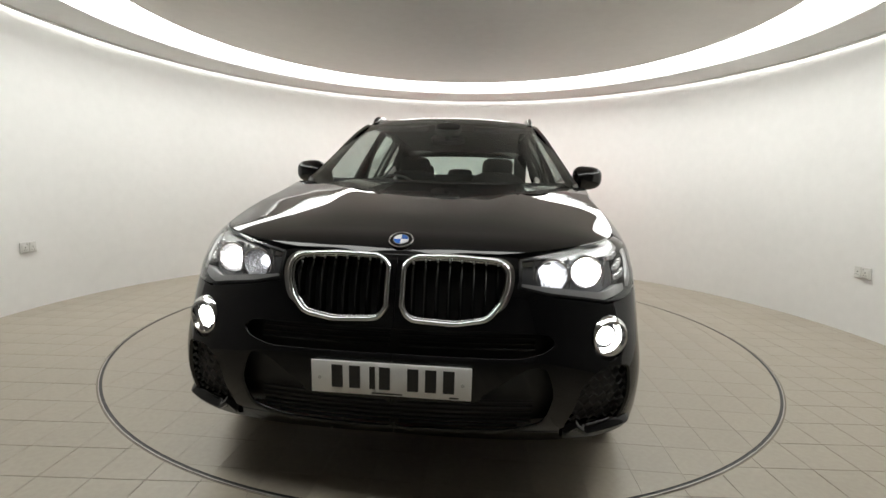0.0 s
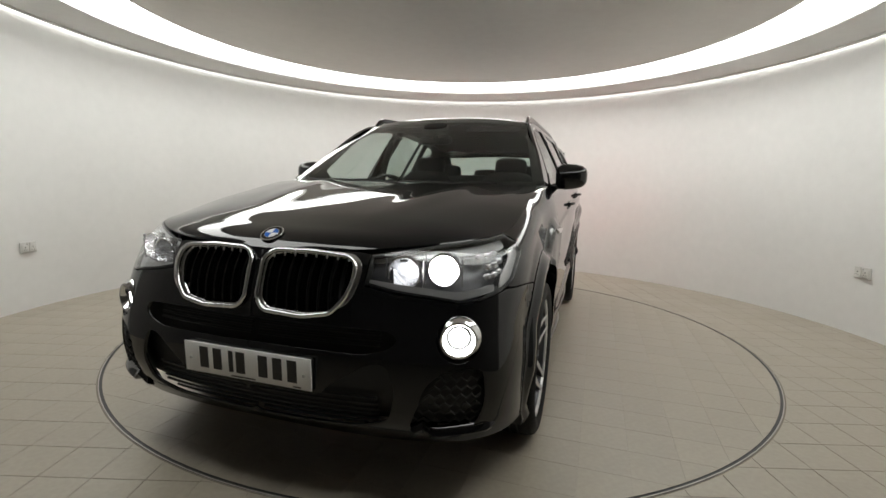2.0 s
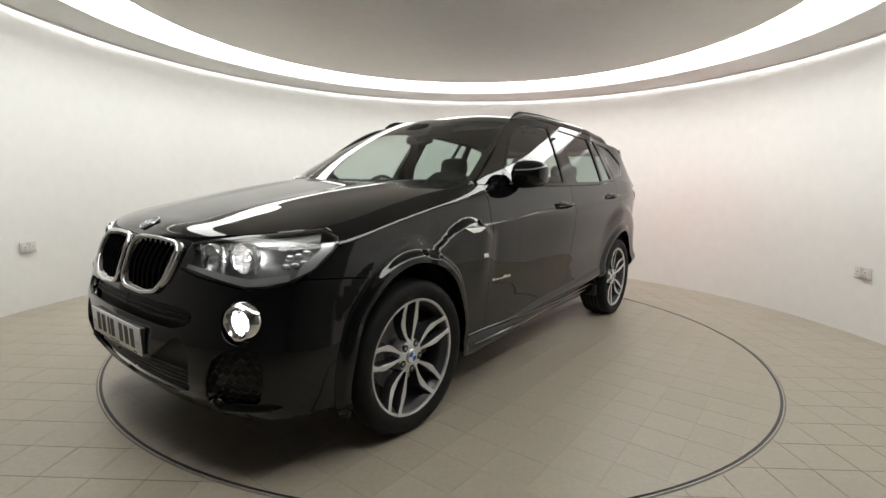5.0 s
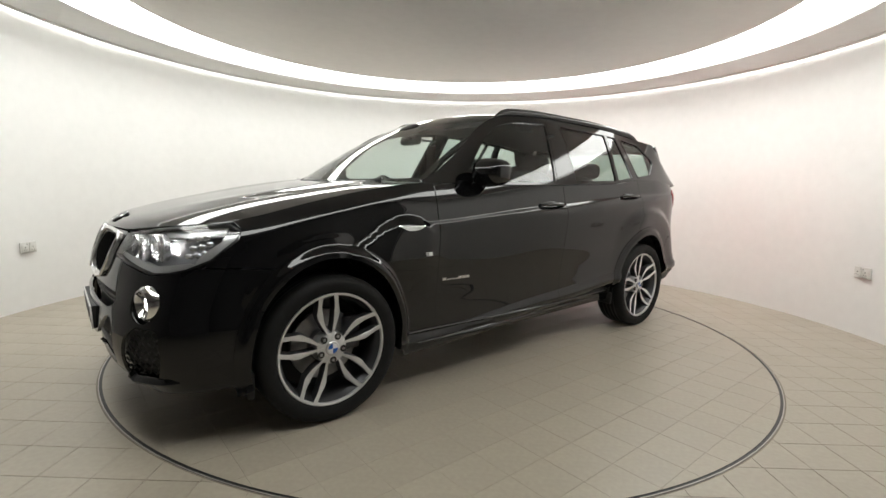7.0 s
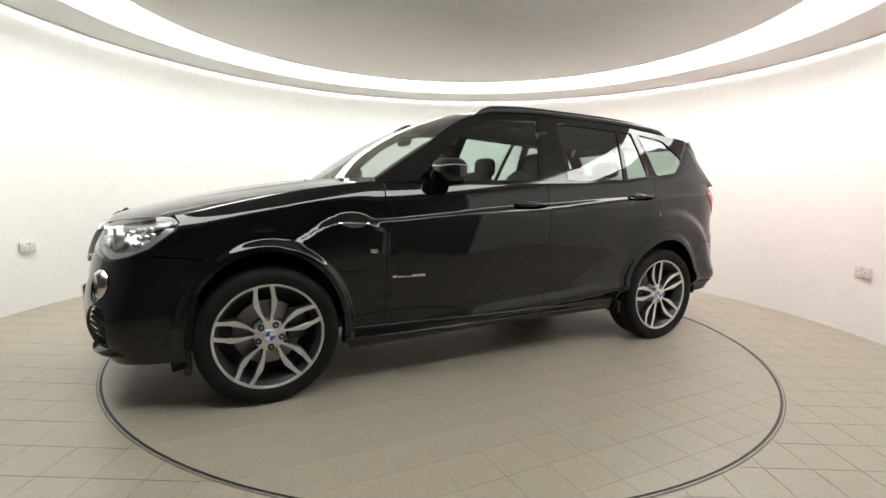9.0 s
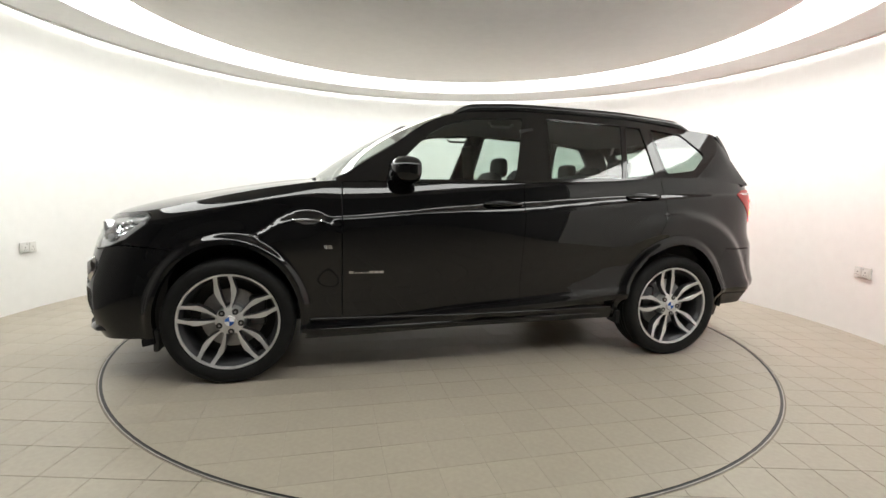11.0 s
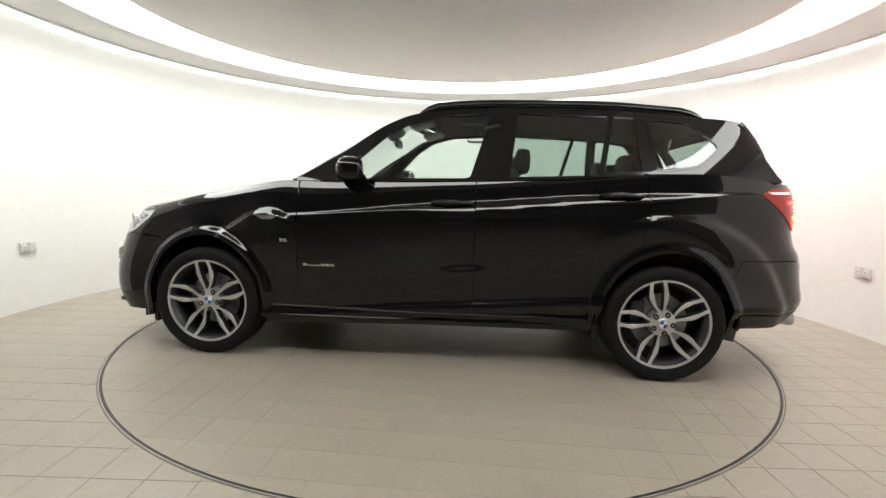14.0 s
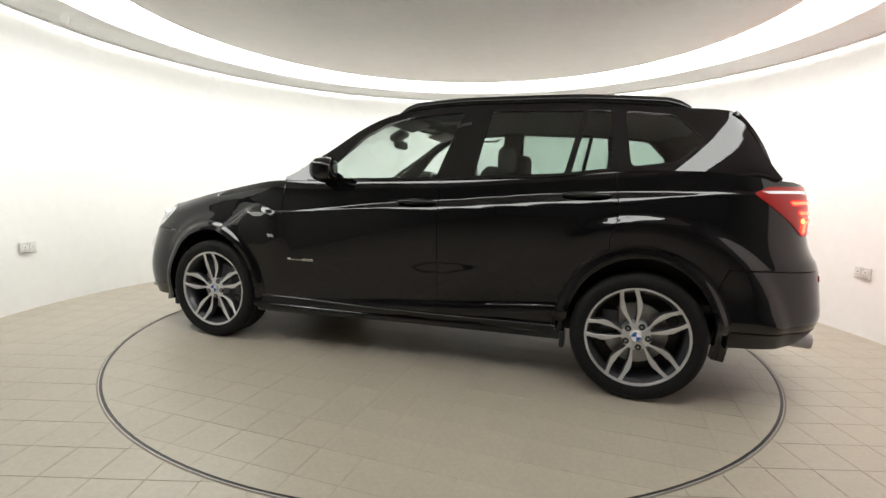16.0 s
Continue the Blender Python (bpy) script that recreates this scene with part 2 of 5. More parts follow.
# ---- the room ----
WALL_R, WALL_AT, CEIL_H, TABLE_R = 3.436, (-0.026, 0.0), 2.388, 2.255
OPEN_FROM, OPEN_TO = -160.0, -46.0           # the entrance behind the camera, in degrees round the wall


def ring_slab(r0, r1, z0, z1, a0=0.0, a1=360.0, steps=144, at=(0, 0)):
    """A flat or upright ring, or an arc of one, with thickness."""
    bm, full = bmesh.new(), a1 - a0 >= 360
    rows = []
    for i in range(steps if full else steps + 1):
        a = radians(a0 + (a1 - a0) * i / steps)
        rows.append([bm.verts.new((at[0] + r * math.cos(a), at[1] + r * math.sin(a), z)) for r, z in ((r0, z0), (r1, z0), (r1, z1), (r0, z1))])
    for i in range(steps):
        p, q = rows[i], rows[(i + 1) % len(rows)]
        for k in range(4):
            bm.faces.new((p[k], p[(k + 1) % 4], q[(k + 1) % 4], q[k]))
    if not full:
        bm.faces.new(rows[0])
        bm.faces.new(rows[-1][::-1])
    bmesh.ops.recalc_face_normals(bm, faces=bm.faces[:])
    return bm


def disc_slab(r, z0, z1, steps=144, at=(0, 0)):
    bm = bmesh.new()
    lo, hi = ([bm.verts.new((at[0] + r * math.cos(2 * math.pi * i / steps), at[1] + r * math.sin(2 * math.pi * i / steps), z)) for i in range(steps)] for z in (z0, z1))
    bm.faces.new(lo[::-1])
    bm.faces.new(hi)
    for i in range(steps):
        j = (i + 1) % steps
        bm.faces.new((lo[i], lo[j], hi[j], hi[i]))
    return bm


def build_room():
    wall = part("wall_round", ring_slab(WALL_R, WALL_R + 0.12, -0.03, 2.62, OPEN_TO, 360 + OPEN_FROM, at=WALL_AT), WALL_PAINT, None, smooth=40)
    tagged(wall, "white painted curved wall around the turntable", "wall", kind="structure")
    # soffit between wall and luminous ring, with the slot of the wall washer left open at its outer edge
    soffit = part("ceiling_soffit", ring_slab(2.862, WALL_R - 0.035, CEIL_H, CEIL_H + 0.06, at=(-0.015, -0.03)), WALL_PAINT, None)
    tagged(soffit, "white painted ring-shaped ceiling soffit beside the wall", "ceiling", kind="structure")
    lip = part("trim_cove", ring_slab(WALL_R - 0.10, WALL_R - 0.075, CEIL_H - 0.012, CEIL_H + 0.002, at=(-0.02, -0.02)), WALL_PAINT, None)
    tagged(lip, "thin white cove lip under the soffit", "trim", kind="structure")
    disc = part("ceiling", disc_slab(2.372, CEIL_H + 0.022, CEIL_H + 0.08, at=(-0.004, -0.096)), CEILING_PAINT, None)
    tagged(disc, "pale warm grey round ceiling panel", "ceiling", kind="structure")
    roof = part("ceiling_top", ring_slab(0.01, WALL_R + 0.12, 2.56, 2.62), WALL_PAINT, None)
    tagged(roof, "plain closing slab over the lights", "ceiling", kind="structure")
    lamp = thing("ring_light", "bright white luminous ring light set into the ceiling", "ceiling light")
    part("inner_trim", ring_slab(2.366, 2.374, CEIL_H + 0.019, CEIL_H + 0.05, at=(-0.004, -0.096)), WALL_PAINT, lamp)
    part("outer_trim", ring_slab(2.859, 2.868, CEIL_H - 0.004, CEIL_H + 0.05, at=(-0.004, -0.096)), WALL_PAINT, lamp)
    part("diffuser", ring_slab(2.374, 2.859, CEIL_H + 0.018, CEIL_H + 0.05, at=(-0.004, -0.096)), RING_LIGHT, lamp)
    wash = thing("wall_washer", "thin white light strip in the slot above the wall", "ceiling light")
    part("light_strip", ring_slab(WALL_R - 0.030, WALL_R - 0.006, CEIL_H + 0.02, CEIL_H + 0.03, OPEN_TO, 360 + OPEN_FROM, at=WALL_AT), COVE_LIGHT, wash)
    # entrance space behind the camera
    west, east = WALL_R * math.cos(radians(OPEN_FROM)) - 0.06, WALL_R * math.cos(radians(OPEN_TO)) + 0.02
    yw, ye, south = WALL_R * math.sin(radians(OPEN_FROM)) - 0.05, WALL_R * math.sin(radians(OPEN_TO)) - 0.08, -7.4
    mid, wide = (west + east) / 2, east - west
    lobby = [("wall_lobby_west", box(0.12, yw - south, 2.65, (west - 0.06, (yw + south) / 2, 1.295))), ("wall_lobby_east", box(0.12, ye - south, 2.65, (east + 0.06, (ye + south) / 2, 1.295))),
             ("wall_lobby_south", box(wide + 0.24, 0.12, 2.65, (mid, south - 0.062, 1.295)))]
    for name, bm in lobby:
        tagged(part(name, bm, DARK_WALL, None, smooth=0), "dark wall of the unlit entrance lobby", "wall", kind="structure")
    tagged(part("ceiling_lobby", box(wide + 0.24, yw - south + 1.0, 0.1, (mid, (yw + south) / 2 - 0.2, 2.68)), DARK_WALL, None, smooth=0), "dark ceiling of the unlit entrance lobby", "ceiling", kind="structure")
    tagged(part("floor_lobby", box(wide + 0.24, 4.6, 0.1, (mid, -5.1, -0.115)), GROUT, None, smooth=0), "grey screed floor of the unlit entrance lobby", "floor", kind="structure")


def build_socket(x, y, z):
    """A double wall socket, facing the middle of the room."""
    turn = math.degrees(math.atan2(-y, -x)) + 90
    s = thing("wall_socket", "white plastic double wall socket on the curved wall", "socket", "wall sockets", at=pose(x, y, z, 0, 0, turn))
    part("backplate", box(0.147, 0.012, 0.087, (0, 0.002, 0), 0.004), SOCKET_PLASTIC, s)
    for k in (-1, 1):
        part("socket_face", box(0.058, 0.006, 0.06, (k * 0.034, -0.006, -0.006), 0.003), SOCKET_PLASTIC, s)
        part("switch", box(0.012, 0.008, 0.018, (k * 0.012, -0.008, 0.030), 0.002), SOCKET_PLASTIC, s)
        for dx, dz in ((0, 0.010), (-0.011, -0.012), (0.011, -0.012)):
            part("pin_slot", box(0.006 if dx == 0 else 0.008, 0.002, 0.009 if dx == 0 else 0.004, (k * 0.034 + dx, -0.0095, dz - 0.006)), PLATE_INK, s)


def tile_mesh(size, joint, height):
    h = (size - joint) / 2
    bm = bmesh.new()
    bmesh.ops.create_cube(bm, size=1, matrix=Matrix.Diagonal((2 * h, 2 * h, height, 1)))
    bmesh.ops.translate(bm, verts=bm.verts[:], vec=(0, 0, -height / 2))
    top = [e for e in bm.edges if all(v.co.z > -1e-6 for v in e.verts)]
    bmesh.ops.bevel(bm, geom=top, offset=min(0.0015, joint * 0.5), segments=1, affect="EDGES")
    return bm


def cut_tile(cx, cy, size, joint, height, radius, keep_inside):
    """A tile whose edge follows the circle of the turntable."""
    h, n = (size - joint) / 2, 10
    bm, grid = bmesh.new(), {}
    fits = (lambda r: r <= radius) if keep_inside else (lambda r: r >= radius)
    xs = [(-h + 2 * h * i / n) for i in range(n + 1)]
    raw = [[math.hypot(cx + a, cy + b) for b in xs] for a in xs]
    for i in range(n):
        for j in range(n):
            ids = ((i, j), (i + 1, j), (i + 1, j + 1), (i, j + 1))
            if not any(fits(raw[a][b]) for a, b in ids):
                continue
            for a, b in ids:
                if (a, b) not in grid:
                    x, y = cx + xs[a], cy + xs[b]
                    if not fits(raw[a][b]):
                        x, y = x * radius / raw[a][b], y * radius / raw[a][b]
                    grid[a, b] = bm.verts.new((x - cx, y - cy, 0))
            try:
                bm.faces.new([grid[k] for k in ids])
            except ValueError:
                pass
    made = bmesh.ops.extrude_face_region(bm, geom=bm.faces[:])["geom"]
    bmesh.ops.translate(bm, verts=[v for v in made if isinstance(v, bmesh.types.BMVert)], vec=(0, 0, -height))
    bmesh.ops.recalc_face_normals(bm, faces=bm.faces[:])
    return bm


def lay_tiles(parent, x0, y0, size, radius, keep_inside, limit, near):
    """Square tiles on a grid through (x0, y0); those for which near() holds are pieces, the rest one mesh."""
    joint, height = 0.0013 if keep_inside else 0.0022, 0.008
    whole = tile_mesh(size, joint, height)
    shared = bpy.data.meshes.new("tile")
    whole.to_mesh(shared)
    whole.free()
    shared.materials.append(TILE)
    rest, made = bmesh.new(), 0
    n = int(limit / size) + 2
    south = n if keep_inside else int(7.3 / size)
    for i in range(-n, n):
        for j in range(-south, n):
            cx, cy = x0 + (i + 0.5) * size, y0 + (j + 0.5) * size
            corner = [math.hypot(cx + a * size / 2, cy + b * size / 2) for a in (-1, 1) for b in (-1, 1)]
            r0, r1 = min(corner), max(corner)
            lobby = not keep_inside and -3.2 < cx < 2.3 and cy < -1.0 and math.hypot(cx, cy) > 2.6 and -160 < math.degrees(math.atan2(cy, cx)) < -46
            if keep_inside and r0 > radius - 0.01 or not keep_inside and (r1 < radius + 0.01 or r0 > limit and not lobby):
                continue
            inner = r0 < radius < r1
            outer = not keep_inside and not lobby and r0 < limit < r1
            edge = inner or outer
            piece = near(cx, cy) and made < 300
            if not edge and piece:
                ob = new("tile", shared)
                ob.location, ob.parent = (cx, cy, 0), parent
                made += 1
                continue
            bm = cut_tile(cx, cy, size, joint, height, limit if outer else radius, True if outer else keep_inside) if edge else tile_mesh(size, joint, height)
            if piece:
                ob = part("tile", bm, TILE, parent, smooth=0)
                ob.location = (cx, cy, 0)
                made += 1
            else:
                bmesh.ops.translate(bm, verts=bm.verts[:], vec=(cx, cy, 0))
                me = bpy.data.meshes.new("tmp")
                bm.to_mesh(me)
                bm.free()
                rest.from_mesh(me)
                bpy.data.meshes.remove(me)
    tagged(part("tiling", rest, TILE, parent, smooth=0), kind="stuff")


def build_floor():
    floor = part("floor", ring_slab(TABLE_R + 0.010, WALL_R + 0.1, -0.06, -0.0025), GROUT, None, smooth=0)
    tagged(floor, "beige square floor tiles with thin grey joints", "floor", kind="structure")
    rim = part("trim_ring", join(ring_slab(TABLE_R + 0.006, TABLE_R + 0.011, -0.02, 0.0025)), RING_METAL, None)
    tagged(rim, "thin polished metal ring around the turntable", "trim", kind="structure")
    table = thing("turntable", "round turning platform with beige square tiles, flush with the floor", "turntable")
    part("deck", disc_slab(TABLE_R - 0.008, -0.06, -0.0013), DECK_GROUT, table, smooth=0)
    part("edge_band", ring_slab(TABLE_R - 0.008, TABLE_R - 0.006, -0.03, 0.001), TRIM, table)
    part("gap_seal", ring_slab(TABLE_R - 0.006, TABLE_R + 0.006, -0.03, -0.001), TRIM, table)
    return floor, table


# ---- the car's shape ----
# x forward from the middle of the wheelbase, y to the left, z up.
HALF_BASE, HUB_Z, TYRE_R = 1.405, 0.345, 0.345
NOSE = curve([(0.20, 2.14), (0.26, 2.19), (0.33, 2.235), (0.42, 2.258), (0.54, 2.252), (0.62, 2.235), (0.70, 2.222), (0.80, 2.195), (0.87, 2.16), (0.92, 2.12), (1.3, 2.0)])
TAIL = curve([(0.20, 2.20), (0.32, 2.27), (0.42, 2.345), (0.52, 2.368), (0.66, 2.355), (0.75, 2.335), (0.82, 2.29), (0.90, 2.265), (1.05, 2.245), (1.15, 2.22), (1.3, 2.15)])
SHOULDER = curve([(-2.3, 1.125), (-1.3, 1.09), (-0.95, 1.07), (-0.28, 1.012), (0.0, 0.993), (0.8, 0.915), (1.45, 0.887), (1.8, 0.855), (2.3, 0.81)])
FLANK = curve([(-0.95, 0.79), (-0.74, 0.83), (-0.69, 0.868), (-0.665, 0.893), (-0.64, 0.901), (-0.612, 0.899), (-0.584, 0.887), (-0.45, 0.889), (-0.3, 0.899), (-0.15, 0.908), (-0.05, 0.9125),
               (-0.012, 0.913), (0.0, 0.910), (0.010, 0.903), (0.05, 0.894), (0.10, 0.883), (0.16, 0.864), (0.24, 0.828), (0.35, 0.77), (0.6, 0.62)])
BELT = curve([(2.3, 0.865), (2.14, 0.878), (2.05, 0.90), (1.95, 0.918), (1.8, 0.938), (1.45, 1.022), (1.1, 1.092), (0.86, 1.122), (0.35, 1.125), (-0.46, 1.15), (-0.95, 1.175), (-1.25, 1.208), (-1.6, 1.215), (-1.9, 1.19), (-2.3, 1.15)])
FRONT_X, REAR_X = 1.0, -1.1


DOME = curve([(0.70, 0.90), (0.82, 0.90), (0.857, 0.908), (0.89, 0.930), (0.93, 0.952), (0.99, 0.962), (1.05, 0.955), (1.12, 0.926), (1.20, 0.876), (1.27, 0.832), (1.36, 0.78)])


def ease(t):
    t = min(max(t, 0), 1)
    return t * t * (3 - 2 * t)


def half_width(x, z):
    d = z - SHOULDER(x)
    y = FLANK(d)
    # the flank swells out under the crease, more so towards the rear door
    if d < 0 and x < 0.5:
        w = 0.002 + 0.050 * ease((0.5 - x) / 0.8) * ease((x + 1.75) / 0.5)
        m = min(-d, w)
        y += (0.50 * m - 0.09 * m * m / w) * ease((0.54 + d) / 0.42)
    # haunch over the rear wheel
    if x < -0.8:
        t = math.hypot((x + 1.405) / 0.47, (z - 0.345) / 0.435)
        y += 0.032 * ease((1.54 - t) / 0.18) * ease((-0.92 - x) / 0.4) * (1 - 0.35 * ease((1.3 - t) / 0.3))
    k = min(max((x - 0.84) / 0.46, 0), 1)
    if k > 0:
        # ahead of the door the fender is set in above the wheel arch, upright, and rolls over into the bonnet
        k *= k * (3 - 2 * k)
        top = BELT(x) - z
        upright = 0.878 - 0.10 * max(z - 0.80, 0) - 0.055 * max(1 - max(top, 0) / 0.085, 0) ** 2 - 1.2 * max(-top, 0)
        h = min(max((z - 0.42) / 0.2, 0), 1)
        y += (upright - y) * k * h * h * (3 - 2 * h)
        # swelling round the front wheel
        t = math.hypot((x - 1.405) / 0.385, (z - 0.345) / 0.435)
        y += 0.011 * ease((1.27 - t) / 0.13) * ease((x - 1.28) / 0.12) * ease((z - 0.55) / 0.15)
    if 0.78 < x < 1.36:
        # dome behind the wheel, over the vent, from which the crease starts
        y += (0.019 + 0.010 * ease((x - 0.95) / 0.2)) * ease((DOME(x) + 0.006 - z) / 0.055) * ease((x - 0.74) / 0.17) * ease((1.36 - x) / 0.08) * ease((z - 0.50) / 0.25)
    tuck = 0.055 * ease((-1.50 - x) / 0.85) * ease((z - 0.35) / 0.3)
    return y - tuck


LEVELS = np.linspace(0.18, 1.30, 141)
FRAC = np.linspace(0, 1, 241)


def corner_table(front):
    """Plan of the rounded end at each level, by the share of its length from the side to the middle."""
    out = []
    for z in LEVELS:
        start, end = (FRONT_X, NOSE(z)) if front else (-REAR_X, TAIL(z))
        k = min(max((z - 0.6) / 0.25, 0), 1)
        p, q = (11.0 - 3.4 * k, 2.0) if front else (8.0, 3.0)
        u = np.concatenate([np.linspace(0, 0.93, 200)[:-1], 1 - 0.07 * np.linspace(1, 0, 400) ** q])
        w = np.clip(1 - u ** p, 0, 1) ** (1 / q)
        x = start + (end - start) * u
        xs = np.linspace(start, end, 140)
        y = np.interp(x, xs, [half_width(xx if front else -xx, z) for xx in xs]) * w
        run = np.concatenate([[0], np.cumsum(np.hypot(np.diff(x), np.diff(y)))])
        s = FRAC * run[-1]
        out.append(np.stack([np.interp(s, run, x) * (1 if front else -1), np.interp(s, run, y)], -1))
    return np.array(out)


FRONT_TABLE, REAR_TABLE = corner_table(True), corner_table(False)
CORNER = 1.9                                 # length of an end in u, from the side to the middle


def body(u, z):
    """The lower body: u is x along the side and runs on round the ends to the middle."""
    if REAR_X <= u <= FRONT_X:
        return u, half_width(u, z), z
    table, s = (FRONT_TABLE, (u - FRONT_X) / CORNER) if u > 0 else (REAR_TABLE, (REAR_X - u) / CORNER)
    s, k = min(max(s, 0), 1) * (len(FRAC) - 1), min(max((z - LEVELS[0]) / (LEVELS[1] - LEVELS[0]), 0), len(LEVELS) - 1.001)
    i, j = min(int(s), len(FRAC) - 2), int(k)
    a, b = s - i, k - j
    v = (table[j, i] * (1 - a) + table[j, i + 1] * a) * (1 - b) + (table[j + 1, i] * (1 - a) + table[j + 1, i + 1] * a) * b
    return float(v[0]), float(v[1]), z


U_FRONT, U_REAR = FRONT_X + CORNER, REAR_X - CORNER


def u_of(z, x=None, y=None, front=True):
    """The u at which the body's end has that x, or that y, at height z."""
    k = min(max((z - LEVELS[0]) / (LEVELS[1] - LEVELS[0]), 0), len(LEVELS) - 1.001)
    j = int(k)
    t = FRONT_TABLE if front else REAR_TABLE
    t = t[j] * (1 - k + j) + t[j + 1] * (k - j)
    s = np.interp(y, t[::-1, 1], FRAC[::-1]) if y is not None else np.interp(abs(x), abs(t[:, 0]), FRAC)
    return float(FRONT_X + CORNER * s if front else REAR_X - CORNER * s)


def belt_u(u):
    """Height of the body's upper edge at u."""
    z = 1.0
    for _ in range(4):
        z = BELT(body(u, z)[0])
    return z


def crease(d, u0=-2.2, u1=2.2, n=22):
    """A line along the flank at the height d over the shoulder."""
    return [(u, SHOULDER(body(u, 0.9)[0]) + d) for u in span(u0, u1, n)]


ROOF_EDGE = curve([(0.99, 1.10), (0.86, 1.135), (0.605, 1.277), (0.278, 1.505), (0.12, 1.567), (-0.1, 1.597), (-0.38, 1.612), (-0.9, 1.607), (-1.38, 1.577), (-1.6, 1.552), (-1.78, 1.528), (-1.85, 1.44),
                   (-1.91, 1.34), (-2.0, 1.19), (-2.1, 1.10)])
CABIN_IN = curve([(1.0, 0.045), (0.7, 0.0), (-1.2, 0.0), (-1.6, 0.0), (-1.9, 0.03), (-2.2, 0.09)])


def cabin(x, z):
    """The side of the cabin, leaning in from the belt line."""
    b = BELT(x)
    yb = half_width(x, b) * (1 - 0.012 * max(0, (-1.75 - x) / 0.35) ** 2)
    if x > 0.86:
        yb = min(yb, 0.80)
    d = z - b
    yb -= 0.18 * max(d, 0) * ease((-1.78 - 0.36 * (1.46 - z) - x) / 0.20)
    return x, yb - 0.020 - (0.44 + 0.04 * ease((-1.1 - x) / 0.3) - 0.15 * ease((-1.45 - x) / 0.40)) * d - 0.19 * d * d * (1 if d > 0 else 0) - CABIN_IN(x) * min(max(d / 0.2, 0), 1) * 0.3, z


ROOF_MID = curve([(0.24, 1.583), (0.0, 1.638), (-0.4, 1.665), (-0.9, 1.660), (-1.4, 1.625), (-1.75, 1.575), (-1.9, 1.548)])


def roof(x, w):
    """w runs from the middle, 0, to the edge, 1."""
    ex, ey, ez = cabin(x, ROOF_EDGE(x))
    zc = ROOF_MID(x)
    return x, ey * w, zc + (ez - zc) * abs(w) ** 2.6


def screen(w, t):
    """Windscreen: t from its foot, 0, to the roof, 1."""
    xr = 0.20 - 0.13 * w * w
    xb = 1.03 - 0.17 * w * w
    top, foot = Vector(roof(xr, w * 0.985)), None
    yb = cabin(0.86, 1.13)[1] * w * 0.985
    foot = Vector((xb, yb, 1.105 + 0.018 * w * w))
    p = foot.lerp(top, t)
    p += Vector((0.35, 0, 0.62)).normalized() * (0.045 * 4 * t * (1 - t) * (1 - 0.55 * w * w))
    return tuple(p)


HOOD_MID = curve([(0.80, 1.142), (0.95, 1.135), (1.1, 1.122), (1.3, 1.092), (1.6, 1.038), (1.85, 0.987), (2.0, 0.948), (2.08, 0.925), (2.13, 0.900), (2.16, 0.872), (2.2, 0.85)])


def hood(s, w):
    """s: u of the body's edge; w from the middle, 0, to that edge, 1."""
    z = belt_u(s)
    x, y, z = body(s, z)
    zc = max(HOOD_MID(x), z)
    yy = y * w
    ridge = 0.009 * math.exp(-((abs(yy) - (0.26 + 0.20 * (2.1 - x))) / 0.085) ** 2) * ease((2.10 - x) / 0.75)
    return x, yy, zc + (z - zc) * abs(w) ** 3.4 + ridge * (1 - abs(w) ** 4)


def hatch(w, t):
    """Tailgate from the belt of the tail, t = 0, up to the spoiler, 1."""
    xb = -2.19 + 0.17 * abs(w) ** 2.5
    foot, top = Vector((xb, 0.74 * w, 1.08)), Vector((-1.80, cabin(-1.78, 1.5)[1] * w, 1.53 + 0.012 * (1 - w * w)))
    p = foot.lerp(top, t)
    p += Vector((-0.6, 0, 0.35)) * 0.06 * 4 * t * (1 - t)
    return tuple(p)


def oval(cx, cz, rx, rz, a0, a1, n=40):
    return [(cx + rx * math.cos(radians(a)), cz + rz * math.sin(radians(a))) for a in span(a0, a1, n)]


def arch_u(poly):
    """Side view x to u, near the wheel arches."""
    out = []
    for x, z in poly:
        out.append((x if REAR_X <= x <= FRONT_X else u_of(z, x=x, front=x > 0), z))
    return out


# ---- the car's parts ----
FRONT_ARCH, REAR_ARCH = (HALF_BASE, HUB_Z), (-HALF_BASE, HUB_Z)
ARCH_RX, ARCH_RZ = 0.385, 0.435
SILL_Z = 0.345                               # lower edge of the doors
DOOR_FRONT, DOOR_MID = 0.805, -0.282


def u_line(a, b, n=10):
    return [(a[0] + (b[0] - a[0]) * i / n, a[1] + (b[1] - a[1]) * i / n) for i in range(n + 1)]


def top_edge(u0, u1, n=24, drop=0.0):
    return [(u, belt_u(u) - drop) for u in span(u0, u1, n)]


FLANKS = ("fender", "front_door", "rear_door", "rear_quarter")
CREASES = [crease(q) for q in (-0.71, -0.68, -0.665, -0.648, -0.635, -0.620, -0.612, -0.600, -0.588, -0.578, -0.06, -0.03, -0.012, -0.004, 0.003, 0.010, 0.022, 0.05)]


def panel(car, name, poly, side, mat=None, label="", holes=(), step=0.035, lift=0.0, gap=0.002, both=False, thick=0.014):
    return part(name, sheet(body, poly, step, holes, lift, thick, side, both, gap, CREASES if name in FLANKS else ()), mat or PAINT, car, label, 30)


